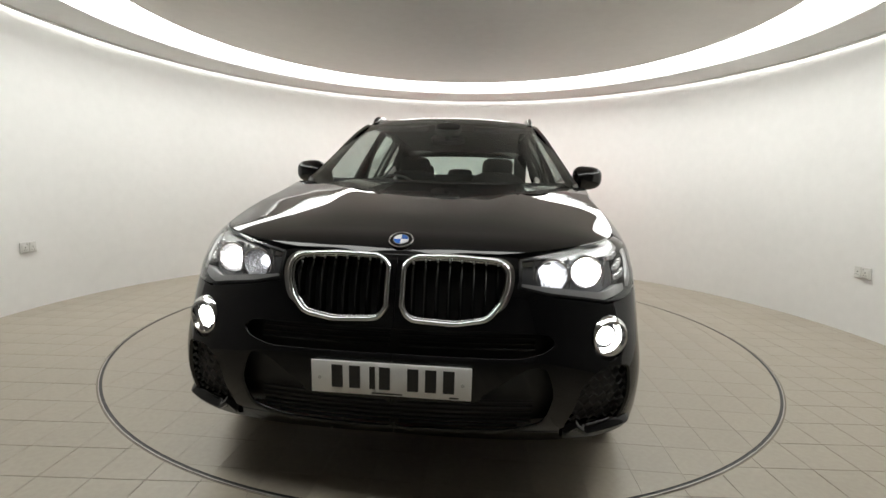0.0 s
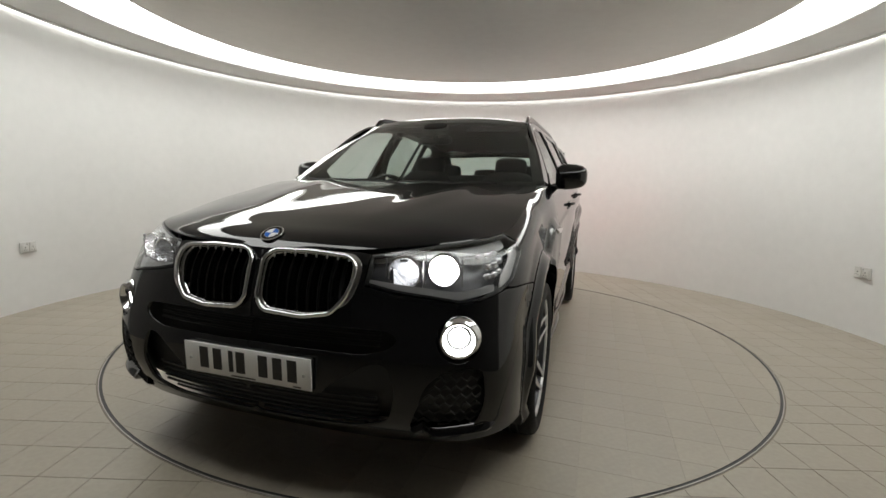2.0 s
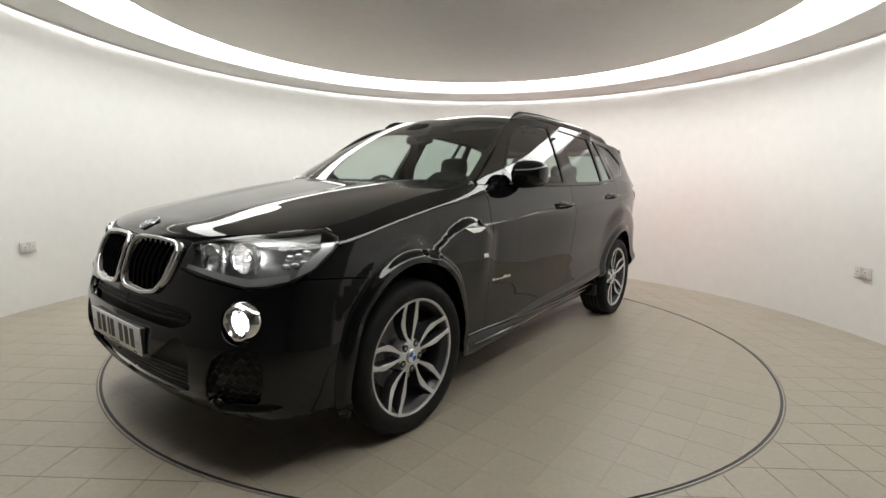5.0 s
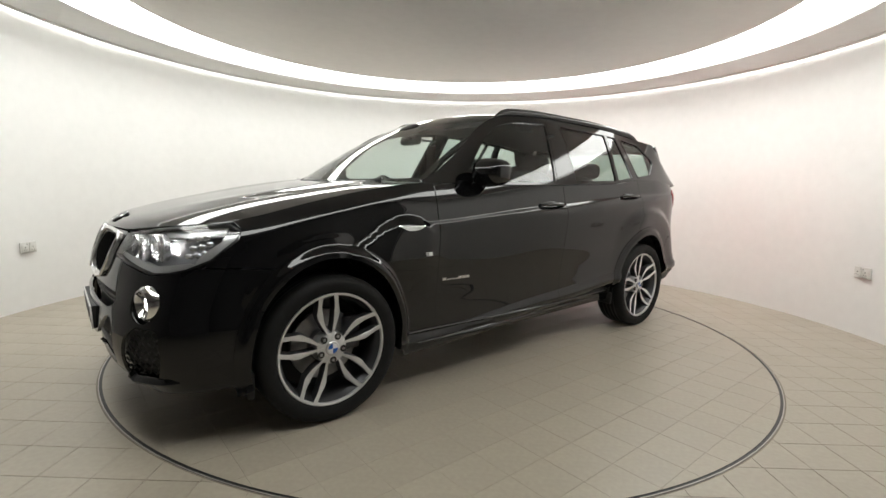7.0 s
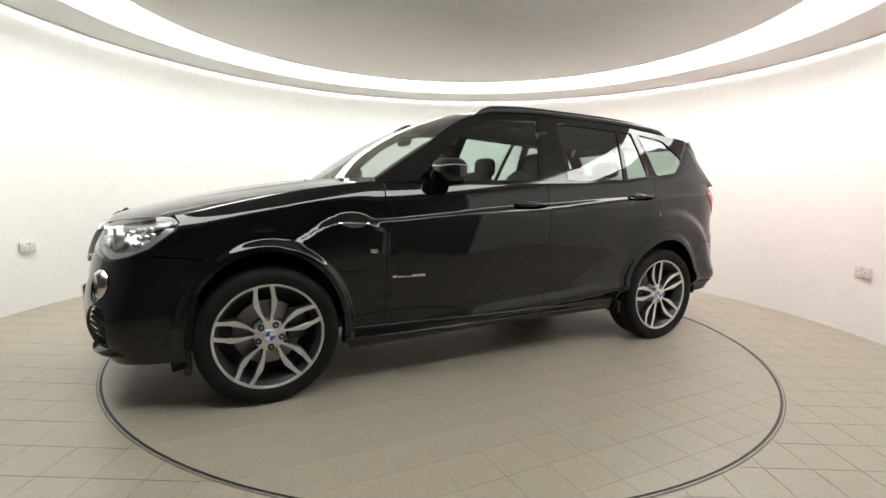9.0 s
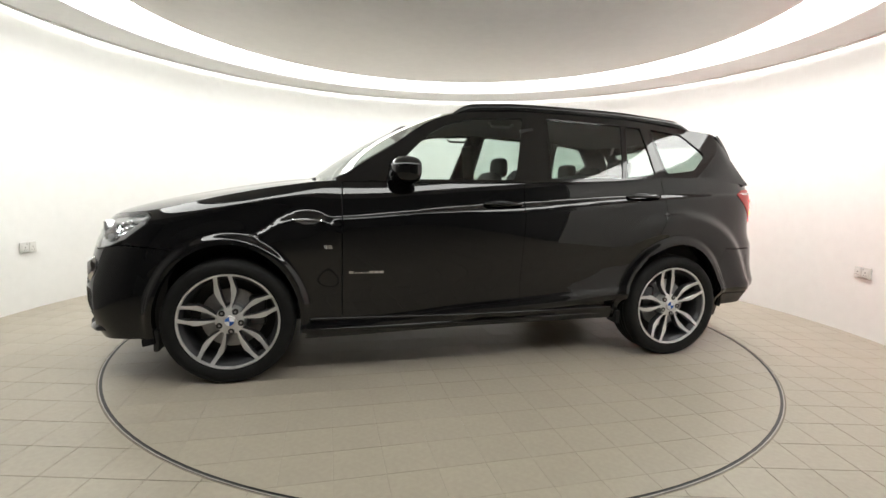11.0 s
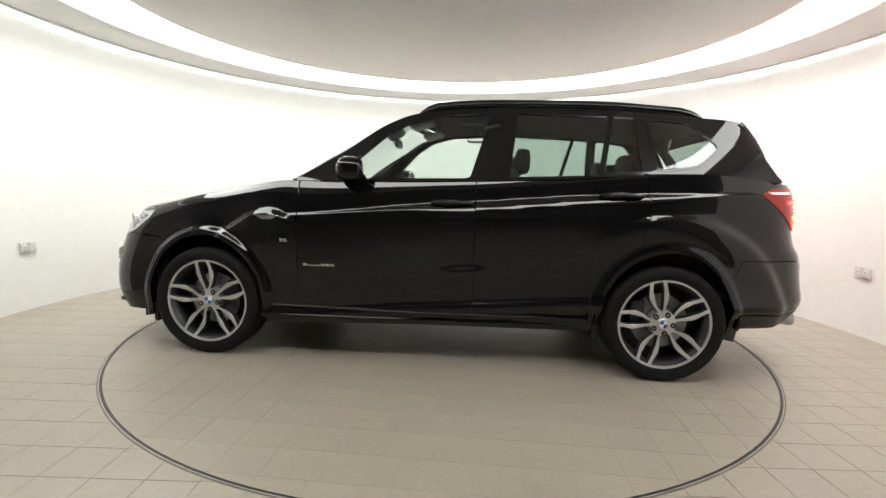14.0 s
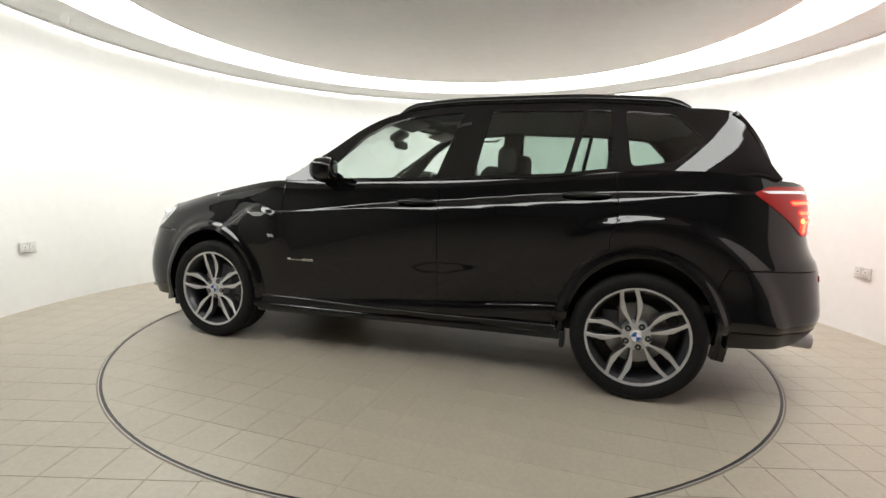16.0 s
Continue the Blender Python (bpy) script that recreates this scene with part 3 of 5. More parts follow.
def front_shapes():
    """Outlines on the nose, in (u, z): headlamp, kidney, middle grille, lower grille, corner intake, fog lamp."""
    U = lambda y, z: (u_of(z, y=y), z)
    X = lambda x, z: (u_of(z, x=x), z)
    rim = lambda y: (u_of(0.9, y=y), belt_u(u_of(0.9, y=y)) - 0.005)
    rim_x = lambda x: (u_of(0.92, x=x), belt_u(u_of(0.92, x=x)) - 0.005)
    lamp = [U(0.405, 0.866), U(0.402, 0.778), U(0.50, 0.757), U(0.62, 0.742), U(0.70, 0.728), U(0.765, 0.732), X(1.985, 0.748), X(1.90, 0.785), X(1.80, 0.866),
            X(1.785, 0.905), rim_x(1.825), rim(0.75), rim(0.60)]
    kidney = [U(0.026, 0.842), U(0.026, 0.705), U(0.055, 0.672), U(0.20, 0.664), U(0.300, 0.680), U(0.345, 0.732), U(0.363, 0.79), U(0.362, 0.836), U(0.335, 0.858), U(0.20, 0.868), U(0.06, 0.866)]
    middle = [U(0.0, 0.640), U(0.0, 0.560), U(0.42, 0.556), U(0.50, 0.578), U(0.53, 0.606), U(0.50, 0.634), U(0.30, 0.642)]
    lower = [U(0.0, 0.412), U(0.0, 0.286), U(0.38, 0.290), U(0.50, 0.330), U(0.53, 0.44), U(0.50, 0.53), U(0.44, 0.53), U(0.30, 0.44), U(0.28, 0.412)]
    intake = [U(0.56, 0.30), U(0.77, 0.318), U(0.80, 0.40), U(0.79, 0.52), U(0.69, 0.525), U(0.62, 0.47)]
    fog = [(u_of(0.612, y=0.712) + 0.074 * math.cos(a), 0.612 + 0.074 * math.sin(a)) for a in (2 * math.pi * i / 28 for i in range(28))]
    return lamp, rounded(kidney, 0.02, 3), middle[:2] + rounded(middle, 0.022, 3)[8:-4] + middle[-1:], rounded(lower, 0.03, 3), rounded(intake, 0.03, 3), fog


def flare(u, z, c, bulge):
    """The body swelling out towards the edge of a wheel arch."""
    x, y, z = body(u, z)
    t = math.hypot((x - c[0]) / (ARCH_RX + 0.050), (z - c[1]) / (ARCH_RZ + 0.056))
    k = min(max((1.0 - t) / 0.095, 0), 1)
    fade = min(max((z - 0.22) / 0.2, 0.25), 1)
    return x, y + bulge * fade * k * k * (3 - 2 * k) + 0.002, z


def build_panels(car):
    lamp, kidney, middle, lower, intake, fog = front_shapes()
    U = lambda y, z: (u_of(z, y=y), z)
    X = lambda x, z: (u_of(z, x=x, front=x > 0), z)
    arch_f = arch_u(oval(*FRONT_ARCH, ARCH_RX, ARCH_RZ, 0, 180))
    arch_r = arch_u(oval(*REAR_ARCH, ARCH_RX, ARCH_RZ, 0, 180))
    # front bumper, one piece round the nose
    back = [p for p in arch_u(oval(*FRONT_ARCH, ARCH_RX, ARCH_RZ, -12, 62, 16))]
    low = [(u, z) for u, z in ((back[0][0], 0.265), (u_of(0.26, x=1.95), 0.262), (u_of(0.25, y=0.70), 0.245), (u_of(0.25, y=0.5), 0.245), (U_FRONT, 0.262))]
    top = [(U_FRONT, 0.868)] + [U(y, 0.874) for y in (0.1, 0.25, 0.36)] + [U(0.398, 0.870), U(0.398, 0.772), U(0.50, 0.752), U(0.62, 0.737), U(0.70, 0.723), U(0.757, 0.730), X(1.985, 0.748), X(1.93, 0.757), X(1.80, 0.748)]
    panel(car, "front_bumper", low + top + back[::-1], 1, holes=(kidney, middle, lower, intake, fog), step=0.03, both=True, label="gloss black sculpted front bumper")
    for s in (1, -1):
        fender = [(DOOR_FRONT, 0.30), (DOOR_FRONT, belt_u(DOOR_FRONT))] + top_edge(DOOR_FRONT, u_of(0.92, x=1.815), 26) + [X(1.780, 0.906), X(1.797, 0.866), X(1.895, 0.790), X(1.93, 0.760), X(1.80, 0.751)] \
            + arch_u(oval(*FRONT_ARCH, ARCH_RX, ARCH_RZ, 62, 180, 30)) + [(HALF_BASE - ARCH_RX, 0.30)]
        panel(car, "fender", fender, s, step=0.02)
        door = [(DOOR_FRONT, SILL_Z), (DOOR_FRONT, belt_u(DOOR_FRONT))] + top_edge(DOOR_FRONT, DOOR_MID, 20) + [(DOOR_MID, SILL_Z)]
        panel(car, "front_door", door, s)
        rear_edge = [(-1.245, belt_u(-1.25)), (-1.272, 1.0), (-1.262, 0.93), (-1.235, 0.86)]
        rear_edge = [(u_of(z, x=x, front=False), z) for x, z in rear_edge]
        arc = [p for p in arch_r if p[0] > u_of(0.8, x=-1.245, front=False)]
        door = [(DOOR_MID, SILL_Z), (DOOR_MID, belt_u(DOOR_MID))] + top_edge(DOOR_MID, rear_edge[0][0], 20) + rear_edge[1:] + \
            arch_u(oval(*REAR_ARCH, ARCH_RX + 0.06, ARCH_RZ + 0.06, 68, 10, 20)) + [(-HALF_BASE + ARCH_RX + 0.062, SILL_Z)]
        panel(car, "rear_door", door, s, step=0.024)
        tail_u = u_of(0.85, y=0.60, front=False)
        quarter = rear_edge + arch_u(oval(*REAR_ARCH, ARCH_RX + 0.06, ARCH_RZ + 0.06, 68, 10, 20)) + [(-HALF_BASE + ARCH_RX + 0.06, SILL_Z), (-HALF_BASE + ARCH_RX, SILL_Z)] + \
            arch_u(oval(*REAR_ARCH, ARCH_RX, ARCH_RZ, 0, 150, 40)) + [X(-1.80, 0.74), X(-2.0, 0.735), (tail_u, 0.73)] + top_edge(tail_u, rear_edge[0][0], 24)
        panel(car, "rear_quarter", quarter, s, step=0.024)
        skirt = [(1.01, 0.235), (1.02, SILL_Z), (-1.02, SILL_Z), (-1.0, 0.26)]
        panel(car, "side_skirt", skirt, s, lift=0.004)
        # rolled top edge of the skirt and the ledge along its foot
        part("skirt_edge", tube([(x, s * (half_width(x, SILL_Z) + 0.003), SILL_Z - 0.004) for x in span(-0.98, 0.98, 24)], 0.009, 10), PAINT, car)
        part("skirt_ledge", tube([(x, s * (half_width(x, 0.285) + 0.001), 0.285 + 0.010 * max(-x, 0)) for x in span(-0.90, 0.93, 23)], [0.006 + 0.014 * min(1, 4 * k / 23, 4 * (23 - k) / 23) for k in range(24)], 14), PAINT, car)
        # wheel arch trims
        for name, c in (("front_arch_trim", FRONT_ARCH), ("rear_arch_trim", REAR_ARCH)):
            a0, a1 = (-14, 190) if c[0] > 0 else (-10, 192)
            bulge = 0.028 if c[0] > 0 else 0.016
            bm, rows, rings = bmesh.new(), [], 9
            for a in span(a0, a1, 84):
                row = []
                for k in range(rings + 1):
                    x = c[0] + (ARCH_RX + 0.052 - 0.064 * k / rings) * math.cos(radians(a))
                    z = c[1] + (ARCH_RZ + 0.057 - 0.065 * k / rings) * math.sin(radians(a))
                    u = x if REAR_X <= x <= FRONT_X else u_of(z, x=x, front=x > 0)
                    p = flare(u, z, c, bulge)
                    row.append(bm.verts.new((p[0], s * p[1], p[2])))
                row.append(bm.verts.new((p[0], s * (p[1] - 0.012), p[2])))
                row.append(bm.verts.new((p[0], s * (p[1] - 0.06), p[2])))
                rows.append(row)
            for p, q in zip(rows, rows[1:]):
                for k in range(len(p) - 1):
                    bm.faces.new((p[k], q[k], q[k + 1], p[k + 1]))
            bmesh.ops.recalc_face_normals(bm, faces=bm.faces[:])
            part(name, bm, PAINT, car, "", 50)
        # dark wheel housings
        for c in (FRONT_ARCH, REAR_ARCH):
            bm = bmesh.new()
            rows = []
            for a in span(-8, 188, 26):
                x, z = c[0] + 0.43 * math.cos(radians(a)), c[1] + 0.455 * math.sin(radians(a))
                rows.append([bm.verts.new((x, s * y, max(z, 0.32))) for y in (0.50, 0.70, 0.868)])
            for p, q in zip(rows, rows[1:]):
                for k in range(2):
                    bm.faces.new((p[k], p[k + 1], q[k + 1], q[k]))
            bm.faces.new([r[0] for r in rows])
            part("wheel_housing", bm, TRIM, car)
    # rear bumper
    back = arch_u(oval(*REAR_ARCH, ARCH_RX, ARCH_RZ, 150, 192, 12))
    rear = [(U_REAR, 0.36), (U_REAR, 0.73)] + [(u_of(0.73, y=0.62, front=False), 0.73), X(-2.0, 0.732), X(-1.80, 0.737)] + back + [X(-1.80, 0.335), X(-2.05, 0.345), (u_of(0.36, y=0.6, front=False), 0.36)]
    panel(car, "rear_bumper", rear, 1, both=True, label="gloss black rear bumper")
    panel(car, "tailgate_lower", [(U_REAR, 0.735), (tail_u, 0.735), (tail_u, 1.13), (U_REAR, 1.13)], 1, both=True)
    # liner behind the gaps and openings
    inner = [(U_FRONT, 0.27), (U_FRONT, 0.84), (u_of(0.8, y=0.395), 0.84), (u_of(0.72, y=0.40), 0.715), (u_of(0.7, x=1.7), 0.715), (u_of(0.7, x=1.7), 0.30)]
    panel(car, "nose_liner", inner, 1, TRIM, lift=-0.055, both=True, step=0.06, gap=0)
    for s in (1, -1):
        panel(car, "door_liner", [(1.03, 0.25), (1.03, 1.05), (-0.95, 1.12), (-0.95, 0.27)], s, TRIM, lift=-0.03, step=0.08, gap=0)
    # bonnet
    grid_u = [(DOOR_FRONT - 0.01, 0.0), (DOOR_FRONT - 0.01, 1.0), (U_FRONT, 1.0), (U_FRONT, 0.0)]
    part("bonnet", sheet(hood, grid_u, 0.02, both=True, thick=0.012, gap=0), PAINT, car, "gloss black bonnet with sculpted ridges", 25)


def build_cabin(car):
    # side frame with its window openings, in (x, z)
    win = {"front_window": rounded([(0.575, 1.150), (0.36, 1.142), (-0.245, 1.158), (-0.36, 1.573), (-0.02, 1.553), (0.16, 1.505), (0.30, 1.420)], 0.03, 4),
           "rear_window": rounded([(-0.470, 1.170), (-0.985, 1.192), (-1.062, 1.560), (-0.520, 1.578)], 0.015, 3),
           "vent_window": rounded([(-1.010, 1.194), (-1.235, 1.215), (-1.205, 1.552), (-1.085, 1.560)], 0.012, 3),
           "quarter_window": rounded([(-1.315, 1.232), (-1.54, 1.262), (-1.668, 1.375), (-1.520, 1.522), (-1.270, 1.552)], 0.035, 5)}
    edge_top = [(x, ROOF_EDGE(x)) for x in span(0.86, -1.78, 60)] + [(x, ROOF_EDGE(x)) for x in span(-1.80, -2.0, 8)]
    edge_low = [(x, BELT(x) + 0.002) for x in span(-2.0, 0.86, 40)]
    for s in (1, -1):
        part("window_surround", sheet(cabin, edge_top + edge_low, 0.03, list(win.values()), 0.0, 0.02, s), PAINT, car, "", 30)
        for name, poly in win.items():
            ob = part(name, sheet(cabin, shrunk(poly, -0.006), 0.05, (), -0.007, 0.0, s), GLASS if name == "front_window" else DARK_GLASS, car, "greenish tinted glass pane", 30)
            rim = sheet(cabin, shrunk(poly, -0.011), 0.05, (shrunk(poly, 0.004),), 0.002, 0.012, s)
            part("window_seal", rim, GLOSS, ob)
        # gloss black pillar cover and belt strip
        part("pillar_cover", sheet(cabin, [(-0.262, 1.16), (-0.455, 1.168), (-0.505, 1.585), (-0.375, 1.585)], 0.04, (), 0.003, 0.006, s), GLOSS, car)
        strip = [(x, BELT(x) + 0.018) for x in span(0.60, -1.26, 24)] + [(x, BELT(x) + 0.003) for x in span(-1.26, 0.60, 24)]
        part("belt_strip", sheet(cabin, strip, 0.03, (), 0.006, 0.01, s), GLOSS, car)
    part("roof", sheet(lambda x, w: roof(x, w), [(0.20, 0.0), (0.17, 0.4), (0.10, 0.8), (0.06, 1.0), (-1.79, 1.0), (-1.79, 0.0)], 0.05, both=True, thick=0.02), PAINT, car, "gloss black roof panel", 40)
    part("roof_lining", sheet(lambda x, w: roof(x, w), [(0.12, 0.0), (0.05, 0.9), (-1.75, 0.9), (-1.75, 0.0)], 0.08, both=True, thick=0.0, lift=-0.05), LINING, car)
    part("windscreen", sheet(lambda w, t: screen(w, t), [(0.0, 0.0), (0.0, 1.0), (1.0, 1.0), (1.0, 0.0)], 0.05, both=True, thick=0.0), GLASS, car, "clear greenish windscreen", 40)
    band = [(0.0, 0.93), (0.0, 1.0), (1.0, 1.0), (1.0, 0.0), (0.0, 0.0), (0.0, 0.06), (0.945, 0.06), (0.955, 0.93)]
    part("windscreen_band", sheet(lambda w, t: screen(w, t), band, 0.05, both=True, thick=0.012, lift=-0.006), GLOSS, car)
    rear_glass = [(0.0, 0.22), (0.82, 0.24), (0.80, 0.86), (0.0, 0.88)]
    part("tailgate", sheet(lambda w, t: hatch(w, t), [(0, 0), (0, 1), (1, 1), (1, 0)], 0.05, (rear_glass[:1] + [(0.82, 0.24), (0.80, 0.86), (0.0, 0.88)],), both=True, thick=0.02), PAINT, car, "", 30)
    part("rear_screen", sheet(lambda w, t: hatch(w, t), rear_glass, 0.06, both=True, thick=0.0, lift=-0.006), DARK_GLASS, car, "tinted rear screen", 30)
    # spoiler over the rear screen
    bm = bmesh.new()
    rows = []
    for w in span(-1, 1, 20):
        y = 0.625 * w
        back = -1.915 + 0.06 * w * w
        prof = [(-1.62, 1.600), (-1.76, 1.578), (back, 1.548), (back - 0.004, 1.535), (back + 0.03, 1.512), (-1.76, 1.530), (-1.62, 1.555)]
        rows.append([bm.verts.new((x, y, z - 0.045 * w * w)) for x, z in prof])
    for p, q in zip(rows, rows[1:]):
        for k in range(len(p)):
            bm.faces.new((p[k], p[(k + 1) % len(p)], q[(k + 1) % len(p)], q[k]))
    bm.faces.new(rows[0])
    bm.faces.new(rows[-1])
    bmesh.ops.recalc_face_normals(bm, faces=bm.faces[:])
    part("roof_spoiler", bm, PAINT, car, "", 35)
    for s in (1, -1):
        pts, rad = [], []
        for i, x in enumerate(span(0.10, -1.60, 30)):
            t = i / 30
            e = Vector(cabin(x, ROOF_EDGE(x)))
            up = 0.038 * min(1, t / 0.06, (1 - t) / 0.06) + 0.002
            pts.append((e.x, s * (e.y - 0.030), e.z + up * 0.72))
            rad.append(0.017 * min(1, 0.4 + t / 0.06, 0.4 + (1 - t) / 0.06))
        part("roof_rail", tube(pts, rad, 10, squash=1.5), GLOSS, car, "gloss black roof rail")


SPOKE_OFF = curve([(0.03, 0.006), (0.055, 0.009), (0.08, 0.016), (0.10, 0.024), (0.125, 0.033), (0.15, 0.0395), (0.175, 0.0425), (0.20, 0.042), (0.23, 0.039), (0.262, 0.0365)])
SPOKE_HALF = curve([(0.03, 0.006), (0.055, 0.0055), (0.08, 0.0065), (0.11, 0.0095), (0.14, 0.0125), (0.165, 0.0145), (0.182, 0.0140), (0.194, 0.0112), (0.22, 0.0102), (0.245, 0.0110), (0.262, 0.014)])


def build_wheel(name, parent, at, side):
    """A wheel with its outer face towards +y, mirrored for the other side."""
    hub = new(name)
    hub.parent = parent
    hub.matrix_basis = pose(*at, 0, 0, 0 if side > 0 else 180)
    R, W = TYRE_R, 0.1225
    tyre = [(0.262, 0.085), (0.268, 0.108), (0.290, 0.120), (0.315, 0.121), (0.333, 0.112), (R - 0.004, 0.098), (R, 0.075), (R, -0.075), (R - 0.006, -0.1), (0.31, -0.122), (0.27, -0.11), (0.25, -0.08)]
    part("tyre", lathe(tyre, 72, True), RUBBER, hub, "black rubber tyre")
    groove = join(*[lathe([(R + 0.0005, y - 0.004), (R + 0.0006, y + 0.004)], 60) for y in (-0.05, -0.017, 0.017, 0.05)])
    part("tread_groove", groove, PLATE_INK, hub)
    rim = [(0.256, 0.080), (0.262, 0.088), (0.2655, 0.104), (0.2635, 0.1075), (0.258, 0.107), (0.2535, 0.104), (0.2515, 0.096)]
    part("rim", lathe(rim, 72, True), ALLOY, hub, "machined alloy rim")
    part("rim_barrel", lathe([(0.2525, 0.097), (0.246, 0.088), (0.240, 0.074), (0.236, 0.070), (0.232, 0.03), (0.228, -0.09), (0.258, -0.10), (0.258, 0.08)], 72, True), ALLOY_GREY, hub)
    # five twin spokes: each a pair of bowed blades with grey flanks
    for k in range(5):
        for m in (-1, 1):
            face, flank = bmesh.new(), bmesh.new()
            rows = []
            for i in range(21):
                t = i / 20
                r = 0.040 + (0.255 - 0.040) * t
                rows.append((r, m * SPOKE_OFF(r), SPOKE_HALF(r), 0.084 + 0.022 * t ** 1.6 - 0.008 * math.sin(math.pi * t)))
            top, low = [], []
            for r, off, half, y in rows:
                top.append([(off - half, y - 0.002, r), (off - half * 0.86, y, r), (off + half * 0.86, y, r), (off + half, y - 0.002, r)])
                low.append([(off - half - 0.002, y - 0.045, r), (off + half + 0.002, y - 0.045, r)])
            a = radians((90 - (6 if at[0] > 0 else 12) * side) + 72 * k)
            m3 = Matrix(((math.sin(a), 0, math.cos(a)), (0, 1, 0), (-math.cos(a), 0, math.sin(a))))
            vf = [[face.verts.new(m3 @ Vector(p)) for p in row] for row in top]
            vl = [[flank.verts.new(m3 @ Vector(p)) for p in (t_[0], l_[0], l_[1], t_[3])] for t_, l_ in zip(top, low)]
            for p, q in zip(vf, vf[1:]):
                for j in range(3):
                    face.faces.new((p[j], p[j + 1], q[j + 1], q[j]))
            for p, q in zip(vl, vl[1:]):
                for j in range(3):
                    flank.faces.new((p[j], p[j + 1], q[j + 1], q[j]))
            for b in (face, flank):
                bmesh.ops.recalc_face_normals(b, faces=b.faces[:])
            sp = part("spoke", face, ALLOY, hub, "machined twin spoke with grey flanks")
            part("spoke_flank", flank, ALLOY_GREY, sp)
    part("hub", lathe([(0.001, 0.083), (0.036, 0.083), (0.066, 0.081), (0.074, 0.077), (0.079, 0.060), (0.080, 0.02)], 48), ALLOY, hub)
    for k in range(5):
        a = radians(90 - (6 if at[0] > 0 else 12) * side + 36 + 72 * k)
        hole = part("bolt_hole", join_at(lathe([(0.0165, 0.070), (0.0165, 0.0836), (0.0150, 0.0842), (0.0001, 0.0838)], 20), (0.0585 * math.cos(a), 0.0, 0.0585 * math.sin(a))), PLATE_INK, hub)
        part("wheel_bolt", join_at(lathe([(0.001, 0.0850), (0.006, 0.0850), (0.0075, 0.0843), (0.0075, 0.080)], 6), (0.0585 * math.cos(a), 0.0, 0.0585 * math.sin(a))), STEEL, hole)
    cap = part("centre_cap", lathe([(0.001, 0.0915), (0.029, 0.0915), (0.033, 0.088), (0.034, 0.075)], 32), SILVER, hub, "round centre cap with a plain enamel badge")
    roundel(cap, Matrix.Translation((0, 0.0925, 0)) @ Matrix.Rotation(radians(-90), 4, "X"), 0.024)
    part("brake_disc", lathe([(0.06, 0.0), (0.165, 0.0), (0.167, -0.012), (0.165, -0.025), (0.06, -0.025)], 48, True), STEEL, hub)
    part("brake_bell", lathe([(0.001, 0.03), (0.075, 0.03), (0.085, 0.02), (0.088, -0.01)], 32), STEEL, hub)
    part("brake_caliper", box(0.09, 0.07, 0.17, (0.135 * (-1 if at[0] > 0 else 1) * side, -0.005, 0.04), 0.015), ALLOY_GREY, hub)
    # black disc added to paint the shade deep behind the spokes
    part("wheel_shade_disc", lathe([(0.001, -0.06), (0.235, -0.06), (0.235, -0.07)], 40), TRIM, hub)
    return hub


def join_at(bm, at):
    bmesh.ops.translate(bm, verts=bm.verts[:], vec=at)
    return bm


def roundel(parent, m, r):
    """A plain four-field disc in blue and white, on the plane z = 0 of m."""
    for k in range(4):
        bm = bmesh.new()
        c = bm.verts.new((0, 0, 0))
        pts = [bm.verts.new((r * math.cos(a), r * math.sin(a), 0)) for a in span(math.pi / 2 * k, math.pi / 2 * (k + 1), 8)]
        for p, q in zip(pts, pts[1:]):
            bm.faces.new((c, p, q))
        bmesh.ops.transform(bm, matrix=m, verts=bm.verts[:])
        part("enamel_field", bm, BLUE if k % 2 else WHITE_ENAMEL, parent, "", 0)


# ---- lamps, grilles and small parts of the car ----
def spot(y=None, x=None, z=0.5, front=True, lift=0.0):
    """A place on the body and the outward direction there, in plan."""
    u = u_of(z, x=x, y=y, front=front)
    p, a, b = Vector(body(u, z)), Vector(body(u + 0.01, z)), Vector(body(u - 0.01, z))
    d = a - b
    n = Vector((d.y, -d.x, 0)).normalized()
    if n.dot(Vector((p.x, p.y, 0))) < 0:
        n = -n
    return p + n * lift, n


def facing(at, out, side=1):
    """A pose whose y axis looks along out."""
    at, out = Vector((at[0], at[1] * side, at[2])), Vector((out[0], out[1] * side, out[2])).normalized()
    z = Vector((0, 0, 1))
    x = out.cross(z).normalized()
    return Matrix.Translation(at) @ Matrix((x, out, x.cross(out))).transposed().to_4x4()


def moved(bm, m):
    bmesh.ops.transform(bm, matrix=m, verts=bm.verts[:])
    if m.determinant() < 0:
        bmesh.ops.reverse_faces(bm, faces=bm.faces[:])
    return bm


def blob(rx, ry, rz, power=3.0, n=24, m=14):
    """A rounded block: a ball pushed towards a box."""
    bm = bmesh.new()
    bmesh.ops.create_uvsphere(bm, u_segments=n, v_segments=m, radius=1)
    for v in bm.verts:
        k = (abs(v.co.x) ** power + abs(v.co.y) ** power + abs(v.co.z) ** power) ** (-1 / power)
        v.co = Vector((v.co.x * k * rx, v.co.y * k * ry, v.co.z * k * rz))
    return bm


